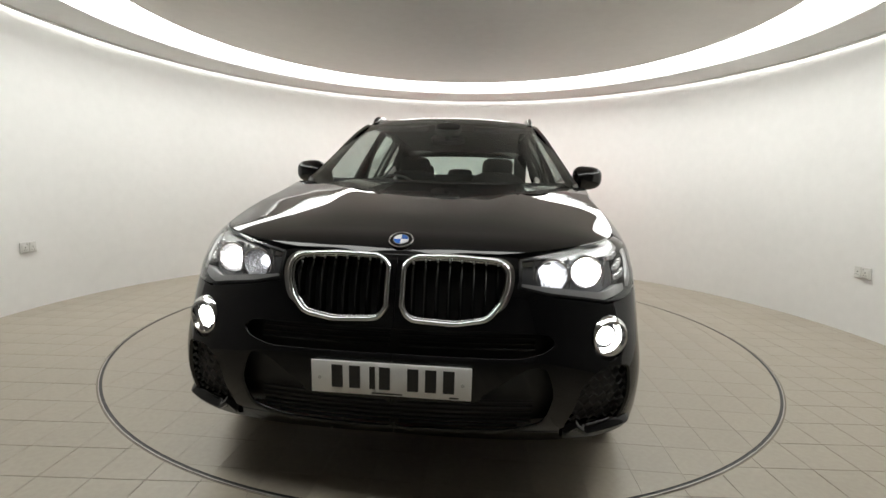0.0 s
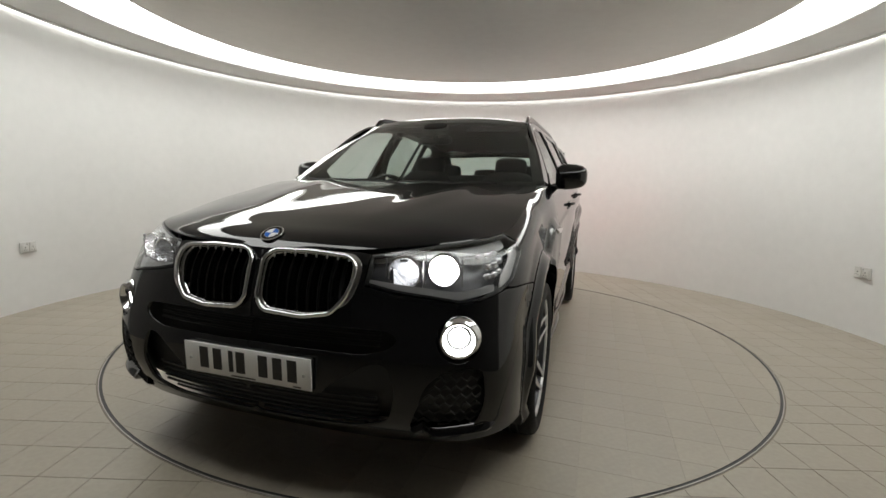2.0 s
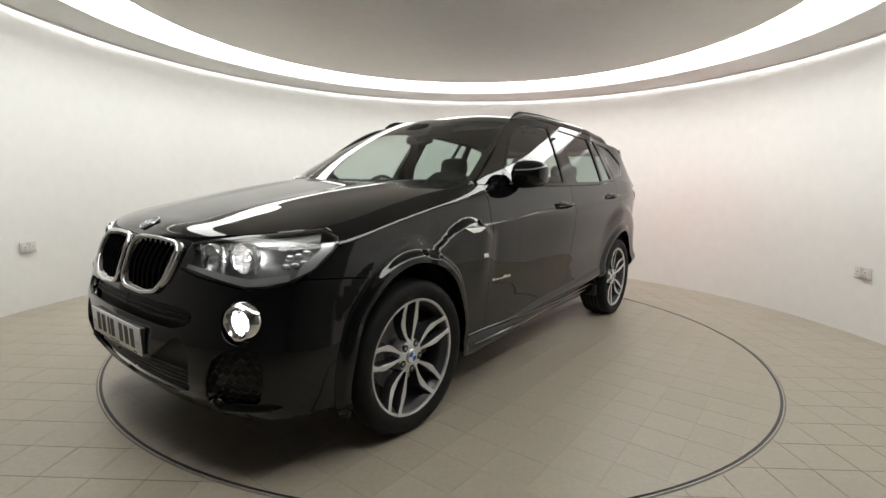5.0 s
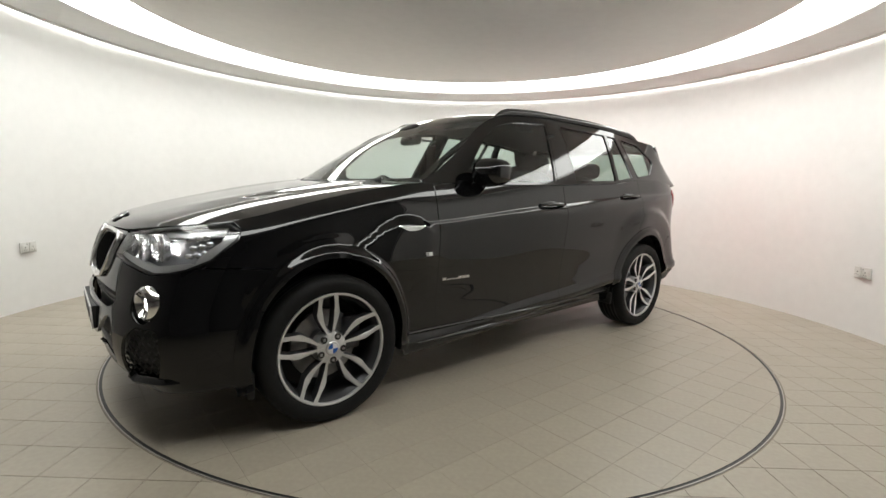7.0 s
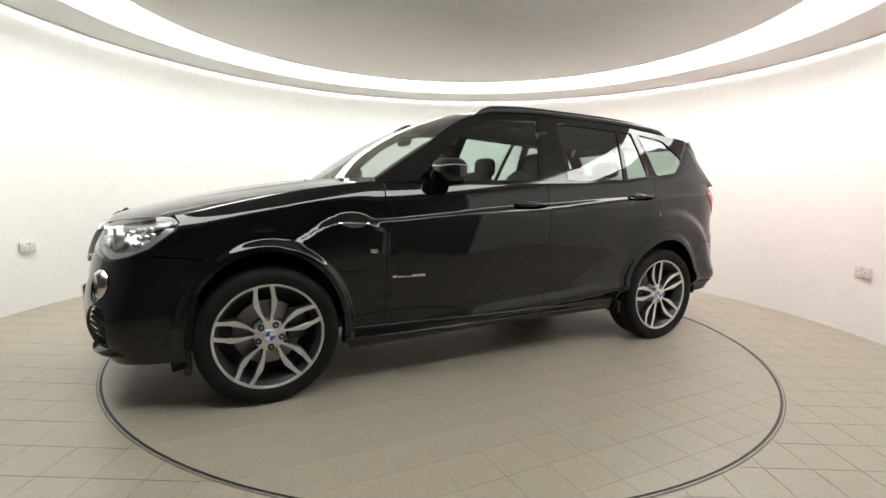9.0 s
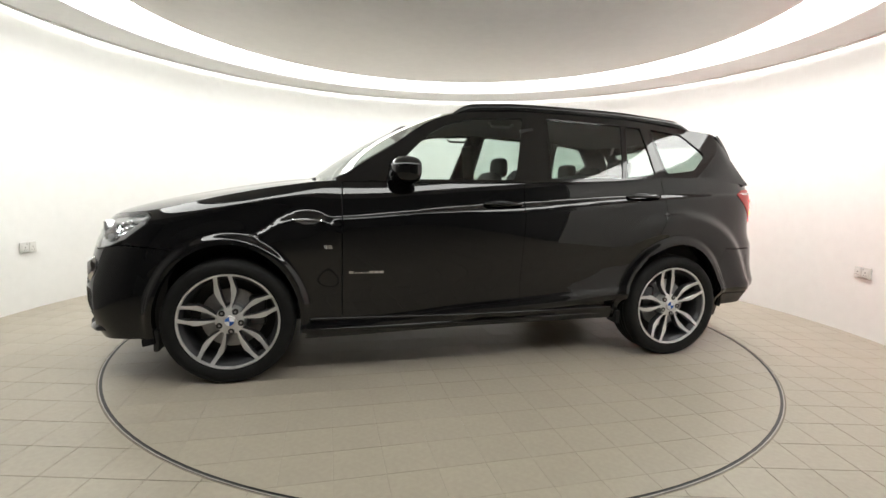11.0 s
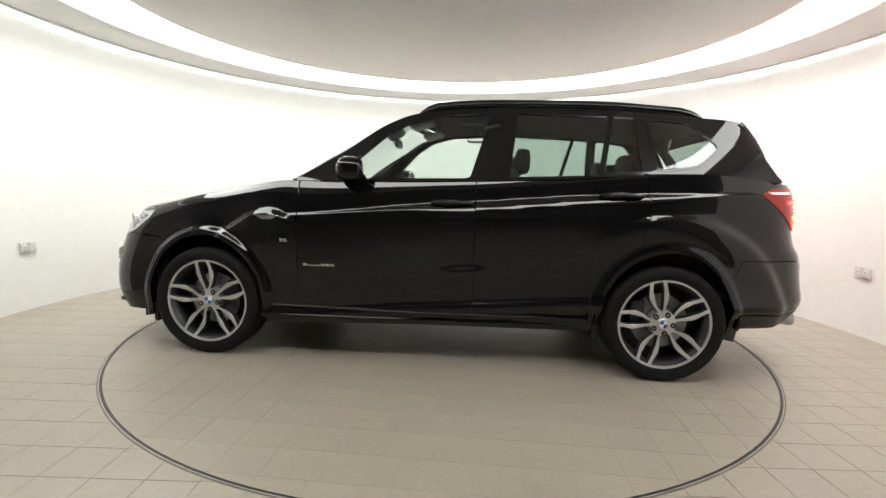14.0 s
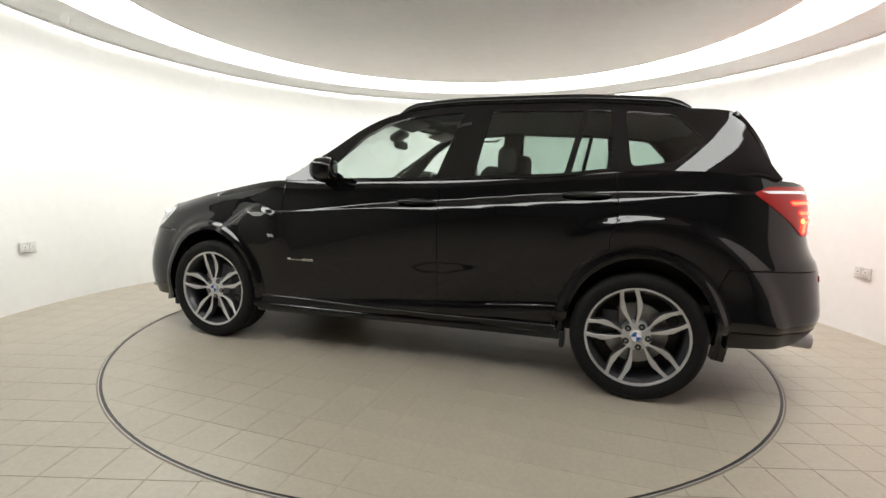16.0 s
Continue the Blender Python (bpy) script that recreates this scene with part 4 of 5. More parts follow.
def build_nose(car):
    lamp, kidney, middle, lower, intake, fog = front_shapes()
    for s in (1, -1):
        # kidney grille: chrome frame, wide on its outer flank, with upright slats
        wide = []
        mid_u = sum(p[0] for p in kidney) / len(kidney)
        for u, z in shrunk(kidney, -0.004):
            wide.append((u - (0.017 * min(max((mid_u - u) / 0.12, 0), 1) if z > 0.70 else 0.006 * min(max((mid_u - u) / 0.12, 0), 1)), z))
        frame_ = part("grille_frame", sheet(body, wide, 0.02, (shrunk(kidney, 0.006),), 0.012, 0.035, s), CHROME, car, "bright chrome kidney-shaped grille frame", 50)
        bar = [Vector(body(*p)) + Vector((0.010, 0, 0)) for p in shrunk(kidney, -0.002)]
        part("grille_bar", tube([(p.x, s * p.y, p.z) for p in bar], 0.0085, 10, True), CHROME, frame_)
        for i in range(8):
            y = 0.054 + i * 0.0395
            u = u_of(0.76, y=y)
            zs = [z for (u0, z0), (u1, z1) in zip(kidney, kidney[1:] + kidney[:1]) if (u0 - u) * (u1 - u) <= 0 and u0 != u1 for z in (z0 + (z1 - z0) * (u - u0) / (u1 - u0),)]
            if len(zs) < 2:
                continue
            z0, z1 = min(zs), max(zs)
            rows = []
            bm = bmesh.new()
            for z in span(z0, z1, 6):
                p, n = spot(y=y, z=z)
                bow = 0.012 * math.sin(math.pi * (z - z0) / (z1 - z0))
                rows.append([bm.verts.new((p.x + dx + bow, s * (p.y + dy), z)) for dx, dy in ((-0.050, -0.007), (-0.008, -0.004), (-0.004, 0.0), (-0.008, 0.004), (-0.050, 0.007))])
            for p, q in zip(rows, rows[1:]):
                for k in range(4):
                    bm.faces.new((p[k], p[k + 1], q[k + 1], q[k]))
            bmesh.ops.recalc_face_normals(bm, faces=bm.faces[:])
            slat = part("slat", bm, GLOSS, frame_)
            # silver block painted in for the bright reflection at the slat's top
            p, n = spot(y=y, z=z1 - 0.012)
            part("slat_glint", box(0.006, 0.006, 0.014, (p.x - 0.002, s * p.y, z1 - 0.014), 0.002), SILVER, frame_)
        # headlamp
        head = part("headlamp", sheet(body, shrunk(lamp, -0.004), 0.025, (), -0.078, 0.0, s), LAMP_BACK, car, "lit twin-round headlamp behind a clear lens", 40)
        wall_ = sheet(body, lamp, 0.03, (shrunk(lamp, 0.006),), 0.0, 0.078, s)
        part("lamp_bezel", wall_, TRIM, head)
        part("lens", sheet(body, lamp, 0.03, (), 0.001, 0.0, s), LENS, head, "clear polycarbonate lens")
        for y, z, lit in ((0.520, 0.812, False), (0.645, 0.822, True)):
            p, n = spot(y=y, z=z, lift=-0.030)
            m = facing(p, (1, 0.12, -0.02), s)
            part("reflector", moved(lathe([(0.012, -0.046), (0.026, -0.040), (0.038, -0.026), (0.047, -0.008), (0.052, 0.006), (0.056, 0.007), (0.056, -0.03)], 36), m), REFLECTOR, head, "chrome reflector bowl")
            part("bulb_lens", moved(lathe([(0.001, -0.026), (0.008, -0.027), (0.012, -0.032), (0.013, -0.046)], 24), m), BEAM if lit else HALO, head, "glaring lit bulb lens" if lit else "dimly lit projector lens")
            ring = [(0.054 * math.cos(a), 0.010, 0.054 * math.sin(a)) for a in span(radians(-50), radians(230), 30)]
            part("halo_ring", moved(tube(ring, 0.0035, 8), m), CHROME, head, "pale ring round the reflector")
            for k in (-1, 1):
                part("reflector_rib", moved(box(0.004, 0.012, 0.10, (k * 0.062, 0.002, 0.0), 0.0015), m), REFLECTOR, head)
        brow = [(u, z) for u, z in ((lamp[0][0], lamp[0][1] - 0.004), (lamp[12][0], lamp[12][1] - 0.006), (lamp[11][0], lamp[11][1] - 0.006), (lamp[10][0], lamp[10][1] - 0.006), (lamp[10][0], lamp[10][1] - 0.028),
                                     (lamp[11][0], lamp[11][1] - 0.034), (lamp[12][0], lamp[12][1] - 0.026), (lamp[0][0], lamp[0][1] - 0.014))]
        part("light_brow", sheet(body, brow, 0.03, (), -0.020, 0.02, s), SILVER, head, "satin silver brow over the lamps")
        # small clear facets beside the outer lamp
        for x0, zc in ((1.975, 0.858), (1.945, 0.862), (1.915, 0.868), (1.965, 0.826), (1.935, 0.832), (1.905, 0.842), (1.985, 0.796), (1.955, 0.800), (1.925, 0.808)):
            p, n = spot(x=x0, z=zc, lift=-0.036)
            part("facet", moved(blob(0.016, 0.010, 0.013, 2.6, 12, 8), facing(p, n, s)), REFLECTOR, head)
        # dark grey panel paints in the shadow over the chrome at the inboard end
        dark = [lamp[0], lamp[1], lamp[2], (lamp[2][0] + 0.004, 0.79), (lamp[2][0] + 0.01, lamp[12][1] - 0.03)]
        part("inner_shade", sheet(body, shrunk(dark, 0.006), 0.03, (), -0.034, 0.01, s), ALLOY_GREY, head, "dark panel painting the shade at the lamp's inner end")
        outer = [(u_of(0.77, x=1.96), 0.766), (u_of(0.80, x=1.885), 0.795), (u_of(0.86, x=1.80), 0.865), (u_of(0.885, x=1.79), 0.889), (u_of(0.88, x=1.845), 0.885), (u_of(0.86, x=1.86), 0.86), (u_of(0.81, x=1.935), 0.805)]
        part("side_marker", sheet(body, outer, 0.03, (), -0.012, 0.01, s), SILVER, head, "silver outer light guide")
        foot = [(lamp[1][0], 0.782), (lamp[3][0], 0.748), (lamp[4][0], 0.735), (lamp[6][0], 0.758), (lamp[6][0], 0.780), (lamp[4][0], 0.762), (lamp[3][0], 0.772), (lamp[1][0], 0.796)]
        part("lamp_shelf", sheet(body, foot, 0.03, (), -0.022, 0.05, s), SILVER, head)
        # fog lamp
        p, n = spot(y=0.712, z=0.612)
        m = facing(p - n * 0.006, n * 0.60 + Vector((0.50, 0.0, 0)), s)
        fogl = part("fog_lamp", moved(lathe([(0.033, -0.05), (0.042, -0.012), (0.049, 0.004), (0.053, 0.012), (0.060, 0.012), (0.066, 0.004), (0.074, -0.006), (0.075, -0.05)], 40), m), CHROME, car, "round lit fog lamp in a chrome bezel")
        part("fog_bulb", moved(lathe([(0.001, -0.012), (0.022, -0.014), (0.033, -0.024)], 32), m), FOG_BEAM, fogl, "glaring white fog lamp face")
        # corner intake with its honeycomb
        duct = part("intake_duct", sheet(body, shrunk(intake, -0.035), 0.04, (), -0.035, 0.0, s), TRIM, car, "dark honeycomb corner intake")
        u0, u1 = min(p[0] for p in intake), max(p[0] for p in intake)
        row = 0
        for z in span(0.315, 0.512, 7):
            pts = []
            k = 0
            u = u0
            while u <= u1:
                zz = z + (0.007 if (k + row) % 2 else -0.007)
                if inside((u, zz), intake):
                    q, n = Vector(body(u, zz)), None
                    pts.append((q.x - 0.014, s * (q.y - 0.006), zz))
                u += 0.017
                k += 1
            row += 1
            if len(pts) > 2:
                part("intake_bar", tube(pts, 0.0042, 6), TRIM, duct)
        # winglet under the corner intake, with a sloping upper face and an upturned inner end
        bm, rows = bmesh.new(), []
        for i in range(25):
            t = i / 24
            y = 0.565 + 0.255 * t
            z = 0.292 + 0.022 * t + 0.026 * max(0, 1 - abs(t - 0.16) / 0.12)
            out = 0.004 + 0.017 * min(1, t / 0.2, (1 - t) / 0.12)
            p, n = spot(y=min(y, 0.84), z=0.30)
            rows.append([bm.verts.new((p.x + n.x * a, s * (p.y + n.y * a), z + h)) for a, h in ((-0.02, 0.026), (0.0, 0.022), (out, 0.000), (out + 0.001, -0.006), (out - 0.004, -0.014), (-0.02, -0.022))])
        for p, q in zip(rows, rows[1:]):
            for k in range(5):
                bm.faces.new((p[k], p[k + 1], q[k + 1], q[k]))
        bmesh.ops.recalc_face_normals(bm, faces=bm.faces[:])
        part("bumper_lip", bm, PAINT, car, "", 35)
    # middle and lower grilles
    for name, shape, levels in (("middle_grille", middle, (0.578, 0.596, 0.614, 0.630)), ("lower_grille", lower, (0.305, 0.325, 0.345, 0.365, 0.385, 0.405))):
        back = part(name, sheet(body, shrunk(shape, -0.004), 0.05, (), -0.05, 0.0, 1, True), TRIM, car, "black slatted air intake")
        for z in levels:
            for s in (1, -1):
                pts = [(u, z) for u in span(u_of(z, y=0.46), U_FRONT, 30) if inside((u, z), shape)]
                if len(pts) > 2:
                    q = [Vector(body(*p)) for p in pts]
                    part("grille_slat", tube([(v.x - 0.034, s * v.y, v.z) for v in q], 0.005, 6), TRIM, back)
    # maker's round badge, plain fields
    m = Matrix.Translation((2.112, 0, 0.9135)) @ Matrix.Rotation(radians(31), 4, "Y")
    badge = part("bonnet_badge", moved(lathe([(0.001, 0.004), (0.040, 0.004), (0.041, 0.0), (0.041, -0.012)], 40), m @ Matrix.Rotation(radians(90), 4, "X")), GLOSS, car, "round blue and white enamel badge with chrome rim")
    part("badge_rim", moved(tube([(0.040 * math.cos(a), 0.040 * math.sin(a), 0.003) for a in span(0, 2 * math.pi, 40)][:-1], 0.0028, 6, True), m), CHROME, badge)
    part("badge_ring", moved(tube([(0.026 * math.cos(a), 0.026 * math.sin(a), 0.0045) for a in span(0, 2 * math.pi, 32)][:-1], 0.0016, 6, True), m), CHROME, badge)
    roundel(badge, m @ Matrix.Translation((0, 0, 0.0062)), 0.0255)
    # number plate with plain bars for its characters
    tilt = Matrix.Translation((2.262, 0, 0.479)) @ Matrix.Rotation(radians(3), 4, "Y")
    holder = part("plate_holder", moved(box(0.03, 0.512, 0.104, (-0.018, 0, 0.0), 0.006), tilt), TRIM, car, "black plate holder")
    plate = part("number_plate", moved(box(0.006, 0.520, 0.111, (0, 0, 0), 0.0025), tilt), PLATE_WHITE, car, "white number plate in a black holder")
    y = -0.196
    for i in range(7):
        if i == 4:
            y += 0.034
        part("character_bar", moved(box(0.002, 0.036 if i != 2 else 0.018, 0.076, (0.0035, y + 0.022, 0.004)), tilt), PLATE_INK, plate, "", 0)
        y += 0.0575 if i != 2 else 0.040
    for yy in (-0.232, 0.232):
        part("plate_screw", moved(lathe([(0.001, 0.0035), (0.005, 0.003), (0.006, 0.0)], 12), tilt @ Matrix.Translation((0.003, yy, -0.004)) @ Matrix.Rotation(radians(-90), 4, "Z")), SILVER, plate)
    for yy, w in ((-0.01, 0.10), (0.205, 0.03)):
        part("small_print", moved(box(0.0012, w, 0.005, (0.0034, yy, -0.048)), tilt), PLATE_INK, plate, "", 0)


def build_sides(car):
    for s in (1, -1):
        # mirror
        arm = part("door_mirror", moved(tube([(0.50, 0.80, 1.128), (0.49, 0.86, 1.132), (0.47, 0.91, 1.145)], [0.022, 0.019, 0.024], 12), Matrix.Scale(s, 4, (0, 1, 0))), GLOSS, car, "gloss black door mirror")
        head = blob(0.082, 0.094, 0.086, 3.2, 28, 18)
        for v in head.verts:
            k = (v.co.y + 0.098) / 0.196
            v.co.z *= 1.0 - 0.20 * k
            if v.co.x > 0:
                v.co.x *= 1.0 - 0.35 * abs(v.co.z / 0.083) ** 2
            v.co.x -= 0.035 * k
            v.co.z += 0.006 * k
        part("mirror_shell", moved(head, Matrix.Scale(s, 4, (0, 1, 0)) @ Matrix.Translation((0.482, 0.938, 1.190))), GLOSS, arm, "", 50)
        part("mirror_pane", moved(blob(0.004, 0.074, 0.062, 4), Matrix.Scale(s, 4, (0, 1, 0)) @ Matrix.Translation((0.401, 0.933, 1.192)) @ Matrix.Rotation(radians(9), 4, "Z")), MIRROR, arm, "silvered mirror pane")
        part("mirror_indicator", moved(tube([(0.535, 0.885, 1.159), (0.539, 0.933, 1.162), (0.522, 0.983, 1.166), (0.482, 1.016, 1.170)], 0.0045, 8), Matrix.Scale(s, 4, (0, 1, 0))), GLOSS, arm)
        part("mirror_foot", sheet(cabin, [(0.66, 1.130), (0.40, 1.130), (0.40, 1.165), (0.50, 1.21)], 0.03, (), 0.006, 0.02, s), GLOSS, car)
        # door handles
        for x, z in ((-0.145, 1.014), (-1.105, 1.082)):
            yb = half_width(x, z)
            dish = part("handle_dish", moved(blob(0.085, 0.010, 0.027, 2.4), Matrix.Scale(s, 4, (0, 1, 0)) @ Matrix.Translation((x + 0.012, yb - 0.004, z - 0.004))), GLOSS, car, "", 60)
            part("door_handle", moved(tube([(x + 0.118, yb + 0.004, z + 0.001), (x + 0.10, yb + 0.022, z + 0.002), (x + 0.03, yb + 0.031, z + 0.003), (x - 0.06, yb + 0.030, z + 0.003), (x - 0.105, yb + 0.020, z + 0.002), (x - 0.118, yb + 0.004, z + 0.001)],
                                           [0.010, 0.013, 0.014, 0.014, 0.012, 0.009], 12, squash=0.9), Matrix.Scale(s, 4, (0, 1, 0))), PAINT, dish, "body-coloured pull handle", 60)
        # vent with chrome blade behind the front wheel
        vent = part("side_vent", sheet(body, [(u_of(0.9, x=1.09), 0.908), (0.90, 0.906), (0.925, 0.884), (u_of(0.88, x=1.03), 0.874)], 0.02, (), 0.001, 0.004, s), GLOSS, car, "black fender vent with chrome blade")
        part("vent_blade", sheet(body, [(u_of(0.9, x=1.072), 0.905), (0.912, 0.904), (0.955, 0.884), (u_of(0.885, x=1.01), 0.881)], 0.02, (), 0.007, 0.006, s), CHROME, vent)
        # small plain emblem bars
        for i, (w, mat) in enumerate(((0.006, SILVER), (0.006, SILVER), (0.026, CHROME))):
            x = 0.903 - (0.004, 0.012, 0.030)[i]
            part("emblem_bar", sheet(body, [(x + w / 2 + 0.004, 0.768), (x - w / 2 + 0.004, 0.768), (x - w / 2 - 0.002, 0.748), (x + w / 2 - 0.002, 0.748)], 0.02, (), 0.003, 0.002, s), mat, car, "", 0)
        x = 0.768
        for i, w in enumerate((0.026, 0.016, 0.012, 0.008, 0.014, 0.014, 0.026, 0.026, 0.024)):
            h = 0.006 if 1 <= i <= 5 else 0.014
            part("script_bar", sheet(body, [(x, 0.603 + h), (x - w, 0.603 + h), (x - w, 0.603), (x, 0.603)], 0.03, (), 0.003, 0.002, s), CHROME, car, "", 0)
            x -= w + (0.0035 if i else 0.006)
        # tail lamp
        X = lambda x, z: (u_of(z, x=x, front=False), z)
        U = lambda y, z: (u_of(z, y=y, front=False), z)
        shape = rounded([X(-1.875, 1.112), X(-1.94, 1.146), U(0.50, 1.158), U(0.50, 0.955), U(0.68, 0.905), X(-2.135, 0.908), X(-2.02, 1.01)], 0.015, 3)
        tl = part("tail_lamp", sheet(body, shape, 0.03, (), 0.006, 0.02, s), RED_LENS, car, "red tail lamp with glowing light bars", 50)
        part("light_strip", sheet(body, [X(-1.91, 1.122), X(-2.03, 1.126), U(0.55, 1.130), U(0.55, 1.120), X(-2.03, 1.114), X(-1.94, 1.112)], 0.03, (), 0.009, 0.004, s), WHITE_ENAMEL, tl)
        for za, xa, xb in ((1.078, -2.05, -2.06), (1.030, -2.10, -2.11), (0.982, -2.13, -2.14)):
            part("light_bar", sheet(body, [X(xa, za), U(0.55, za + 0.003), U(0.55, za - 0.012), X(xb, za - 0.014)], 0.03, (), 0.010, 0.004, s), RED_GLOW, tl)
        part("light_bar", sheet(body, [X(-2.135, 0.975), X(-2.150, 0.975), U(0.715, 0.925), U(0.735, 0.925)], 0.03, (), 0.010, 0.004, s), RED_GLOW, tl)
        p, n = spot(y=0.735, z=0.985, front=False, lift=0.010)
        part("bulb", moved(blob(0.012, 0.004, 0.012), facing(p, n, s)), AMBER_GLOW, tl)
        part("reflector", sheet(body, [X(-2.27, 0.70), U(0.60, 0.70), U(0.60, 0.672), X(-2.27, 0.672)], 0.03, (), 0.003, 0.004, s), REFLEX, car)
        part("lower_valance", sheet(body, [X(-1.83, 0.330), X(-2.05, 0.343), U(0.30, 0.358), U(0.30, 0.43), X(-2.1, 0.425), X(-1.83, 0.42)], 0.03, (), 0.005, 0.02, s), TRIM, car)
        part("exhaust", moved(lathe([(0.034, -0.20), (0.040, -0.18), (0.041, 0.05), (0.039, 0.056), (0.036, 0.05), (0.035, -0.05)], 28), facing((-2.225, 0.585, 0.348), (-1, 0.0, -0.05), s)), STEEL, car, "polished exhaust tip")
        part("mud_flap", moved(box(0.03, 0.16, 0.12, (HALF_BASE + 0.365, 0.80, 0.25), 0.01), Matrix.Scale(s, 4, (0, 1, 0))), TRIM, car)
        part("mud_flap", moved(box(0.03, 0.12, 0.09, (-HALF_BASE + 0.385, 0.80, 0.27), 0.01), Matrix.Scale(s, 4, (0, 1, 0))), TRIM, car)
        # wiper
        a = -0.62 if s > 0 else -0.05
        pts = [(1.035 - 0.15 * (y / 0.8) ** 2, y, 1.125 + 0.02 * (y / 0.8) ** 2) for y in span(a, a + 0.62, 12)]
        part("wiper", tube(pts, 0.008, 6), TRIM, car)
    part("scuttle", sheet(lambda x, w: (x, 0.80 * w, 1.105 + 0.012 * (1 - w * w) - 0.03 * (x - 0.9)), [(1.06, 0.0), (0.90, 0.95), (0.84, 0.97), (0.84, 0.0)], 0.05, both=True, thick=0.02), TRIM, car)
    part("aerial_fin", moved(blob(0.07, 0.018, 0.03, 2.2), Matrix.Translation((-1.45, 0, 1.625))), PAINT, car)


def build_interior(car):
    def seat(x, y, wide, recline):
        base = part("seat", moved(blob(0.27, wide, 0.10, 4), Matrix.Translation((x, y, 0.66))), CLOTH, car, "dark cloth seat")
        part("backrest", moved(blob(0.075, wide, 0.33, 4), Matrix.Translation((x - 0.27, y, 0.93)) @ Matrix.Rotation(radians(-recline), 4, "Y")), CLOTH, base)
        return base
    for y in (0.37, -0.37):
        b = seat(-0.16, y, 0.25, 14)
        part("headrest", moved(blob(0.05, 0.135, 0.085, 3.5), Matrix.Translation((-0.575, y, 1.295))), CLOTH, b)
        for dy in (-0.06, 0.06):
            part("headrest_post", tube([(-0.53, y + dy, 1.15), (-0.565, y + dy, 1.26)], 0.007, 8), STEEL, b)
    bench = seat(-0.86, 0.0, 0.64, 18)
    for y in (0.40, 0.0, -0.40):
        part("headrest", moved(blob(0.045, 0.125, 0.065 if y else 0.05, 3.5), Matrix.Translation((-1.25, y, 1.285 if y else 1.26))), CLOTH, bench)
    part("dashboard", moved(blob(0.25, 0.70, 0.16, 3.5), Matrix.Translation((0.80, 0, 0.965))), LINING, car, "dark grey dashboard")
    part("instrument_hood", moved(blob(0.10, 0.17, 0.05, 3), Matrix.Translation((0.66, -0.37, 1.10))), LINING, car)
    part("centre_screen", box(0.03, 0.22, 0.10, (0.63, -0.02, 1.08), 0.008, Matrix.Rotation(radians(-10), 4, "Y")), GLOSS, car)
    m = Matrix.Translation((0.42, -0.37, 1.01)) @ Matrix.Rotation(radians(66), 4, "Y")
    wheel = part("steering_wheel", moved(tube([(0.185 * math.cos(a), 0.185 * math.sin(a), 0) for a in span(0, 2 * math.pi, 40)][:-1], 0.015, 10, True), m), GLOSS, car, "black leather steering wheel")
    part("wheel_boss", moved(blob(0.07, 0.08, 0.03, 3), m), LINING, wheel)
    for a in (0, 90, 180, 270):
        d = Vector((math.cos(radians(a)), math.sin(radians(a)), 0))
        part("wheel_spoke", moved(tube([d * 0.06, d * 0.18], 0.012, 8), m), SILVER, wheel)
    rv = part("inside_mirror", moved(blob(0.018, 0.12, 0.035, 3.5), Matrix.Translation((0.355, 0, 1.435))), GLOSS, car, "black rear-view mirror")
    part("mirror_stem", tube([(0.365, 0, 1.44), (0.42, 0, 1.50)], 0.02, 8), TRIM, rv)
    part("sensor_pod", moved(blob(0.07, 0.09, 0.03, 3), Matrix.Translation((0.37, 0, 1.505)) @ Matrix.Rotation(radians(30), 4, "Y")), TRIM, car)
    part("cabin_floor", box(3.0, 1.5, 0.05, (-0.5, 0, 0.50), 0.01), LINING, car)
    part("boot_cover", box(0.85, 1.2, 0.02, (-1.70, 0, 1.02), 0.005), LINING, car)
    for s in (1, -1):
        part("door_card", box(1.75, 0.06, 0.55, (-0.15, s * 0.80, 0.84), 0.02), LINING, car)
        part("pillar_lining", moved(box(0.10, 0.02, 0.36, (-0.40, 0.735, 1.33), 0.01, Matrix.Rotation(radians(20), 4, "X") @ Matrix.Rotation(radians(12), 4, "Y")), Matrix.Scale(s, 4, (0, 1, 0))), LINING, car)
        part("grab_handle", tube([(-0.15, s * 0.56, 1.535), (-0.17, s * 0.54, 1.515), (-0.30, s * 0.54, 1.515), (-0.32, s * 0.56, 1.535)], 0.009, 8), GREY_TRIM, car)
        part("sun_visor", moved(box(0.15, 0.38, 0.014, (0.12, s * 0.36, 1.535), 0.005, Matrix.Rotation(radians(18), 4, "Y")), Matrix()), GREY_TRIM, car)
        part("boot_lining", box(0.9, 0.06, 0.55, (-1.65, s * 0.70, 0.90), 0.02), LINING, car)
    part("bulkhead", box(0.04, 1.5, 0.62, (0.98, 0, 0.76)), TRIM, car)
    part("engine_bay", box(0.95, 1.0, 0.5, (1.50, 0, 0.62), 0.05), TRIM, car)
    part("load_bay", box(0.8, 1.1, 0.45, (-1.80, 0, 0.62), 0.05), TRIM, car)
    part("inner_sill", box(1.9, 1.62, 0.10, (0.0, 0, 0.30), 0.02), TRIM, car)


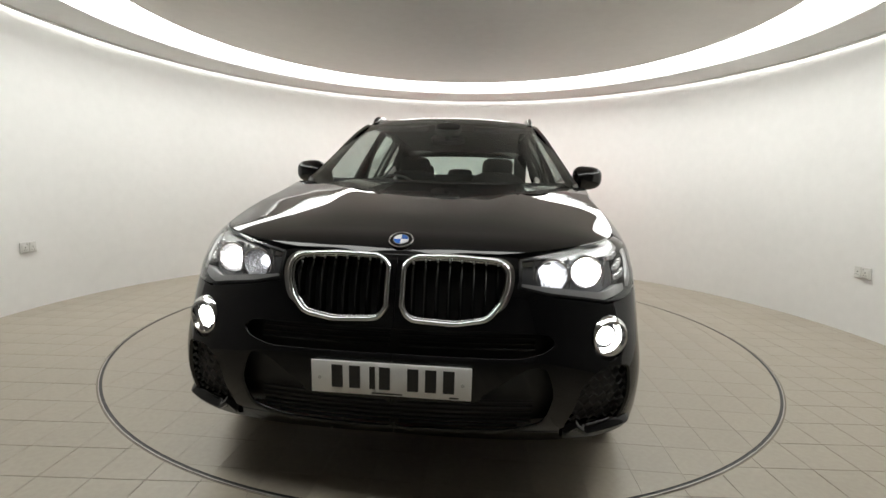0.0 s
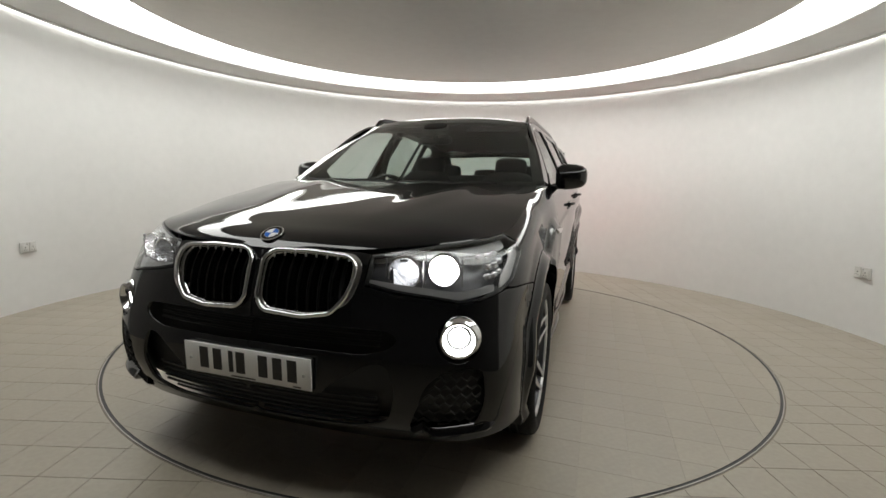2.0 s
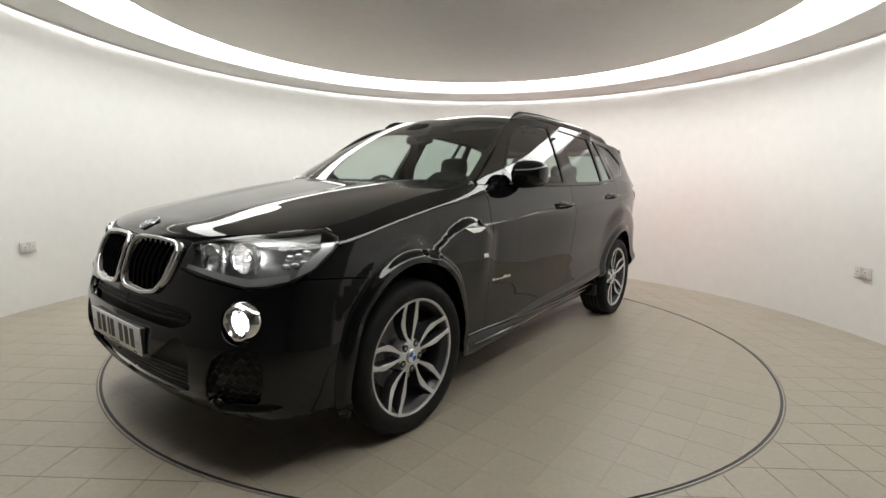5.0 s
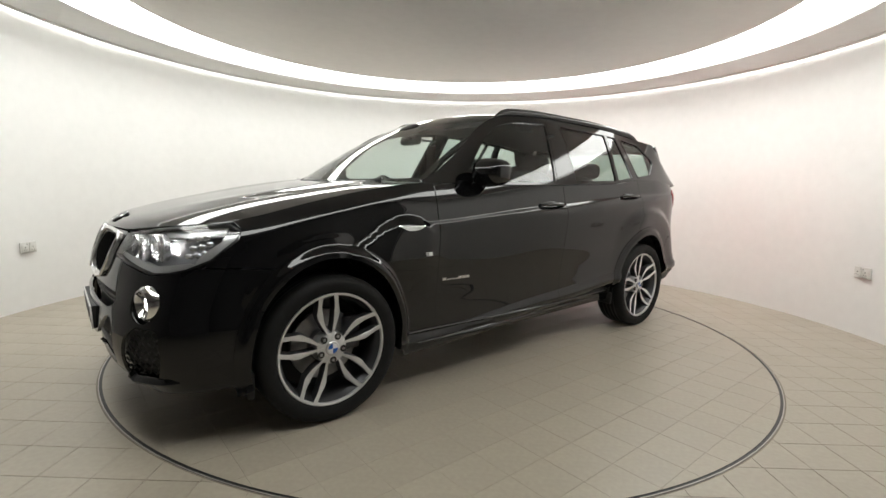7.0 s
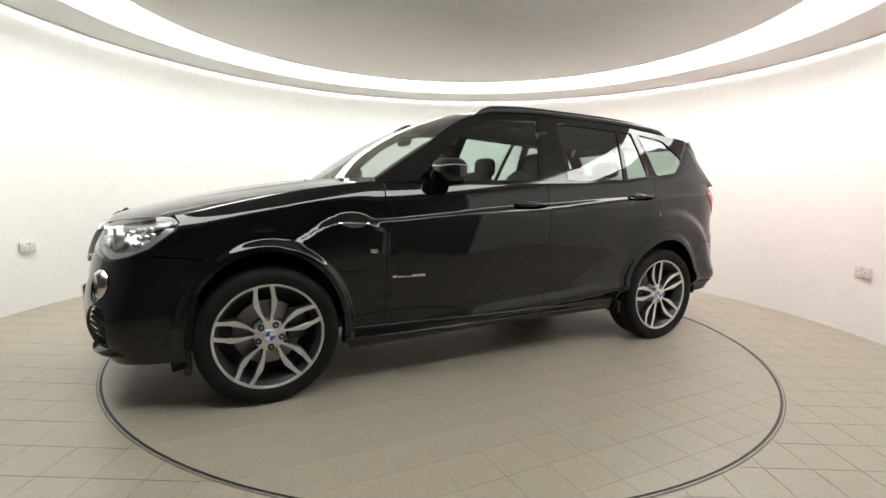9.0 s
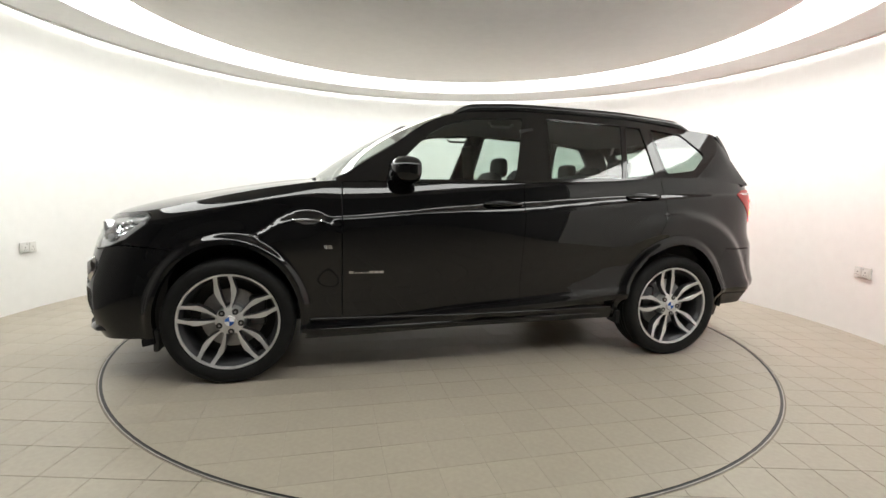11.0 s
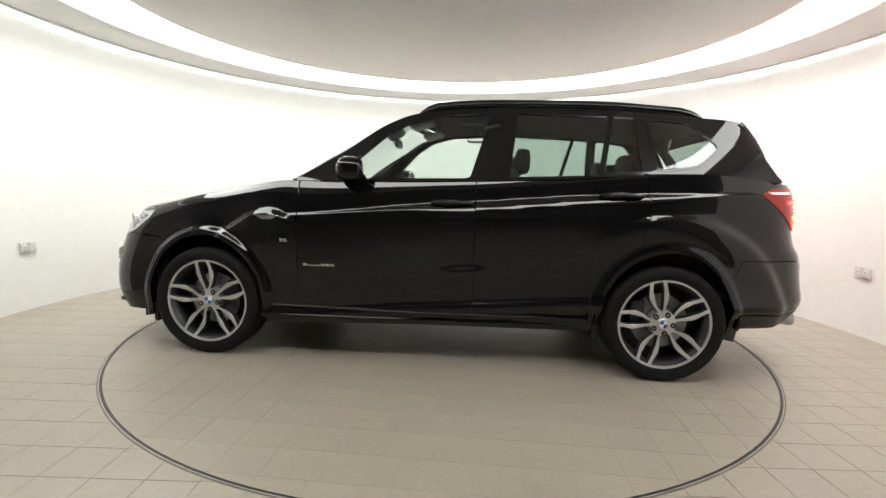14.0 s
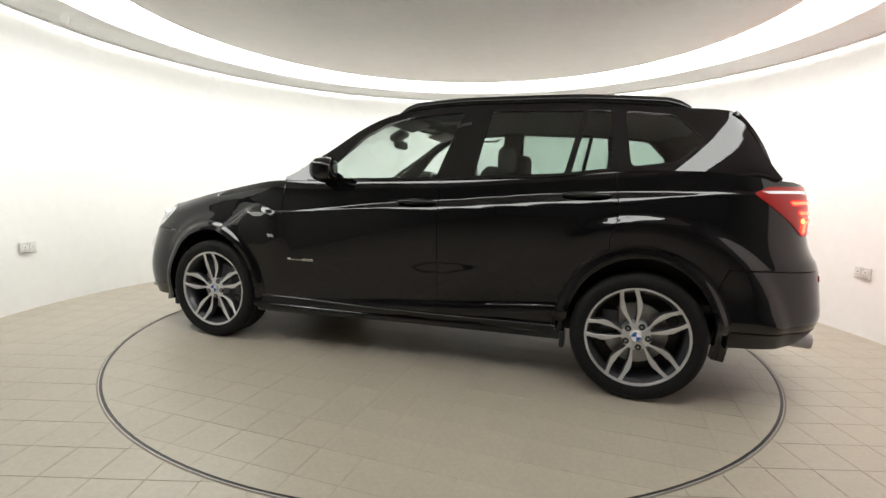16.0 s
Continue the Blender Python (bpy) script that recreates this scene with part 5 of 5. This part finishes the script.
def build_car():
    car = thing("car", "gloss black four-door estate car with silver twin-spoke wheels and lit lamps", "car")
    build_panels(car)
    build_cabin(car)
    build_nose(car)
    build_sides(car)
    build_interior(car)
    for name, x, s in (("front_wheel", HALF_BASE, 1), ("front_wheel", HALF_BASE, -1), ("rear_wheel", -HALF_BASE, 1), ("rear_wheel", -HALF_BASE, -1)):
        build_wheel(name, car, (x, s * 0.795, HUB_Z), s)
    part("underbody", box(3.75, 1.30, 0.08, (0.05, 0, 0.315), 0.02), TRIM, car)
    return car


build_room()
for place in ((-3.442, 0.109, 0.522), (3.392, 0.057, 0.520)):
    build_socket(*place)
car = build_car()
floor, turntable = build_floor()
lay_tiles(floor, 0.125, 0.08, 0.2, TABLE_R + 0.018, False, 3.50, lambda x, y: y < 0.9)
lay_tiles(turntable, 0.09, 0.13, 0.2, TABLE_R - 0.009, True, 2.3, lambda x, y: y > -0.4)


def motions():
    turns = [(t, SPIN_START + SPIN_RATE * t) for t in range(0, 17)]
    walk(turntable, [(t, pose(0, 0, 0, 0, 0, a)) for t, a in turns])
    walk(car, [(t, pose(0, 0, 0, 0, 0, a) @ pose(*CAR_OFFSET, 0)) for t, a in turns])


motions()
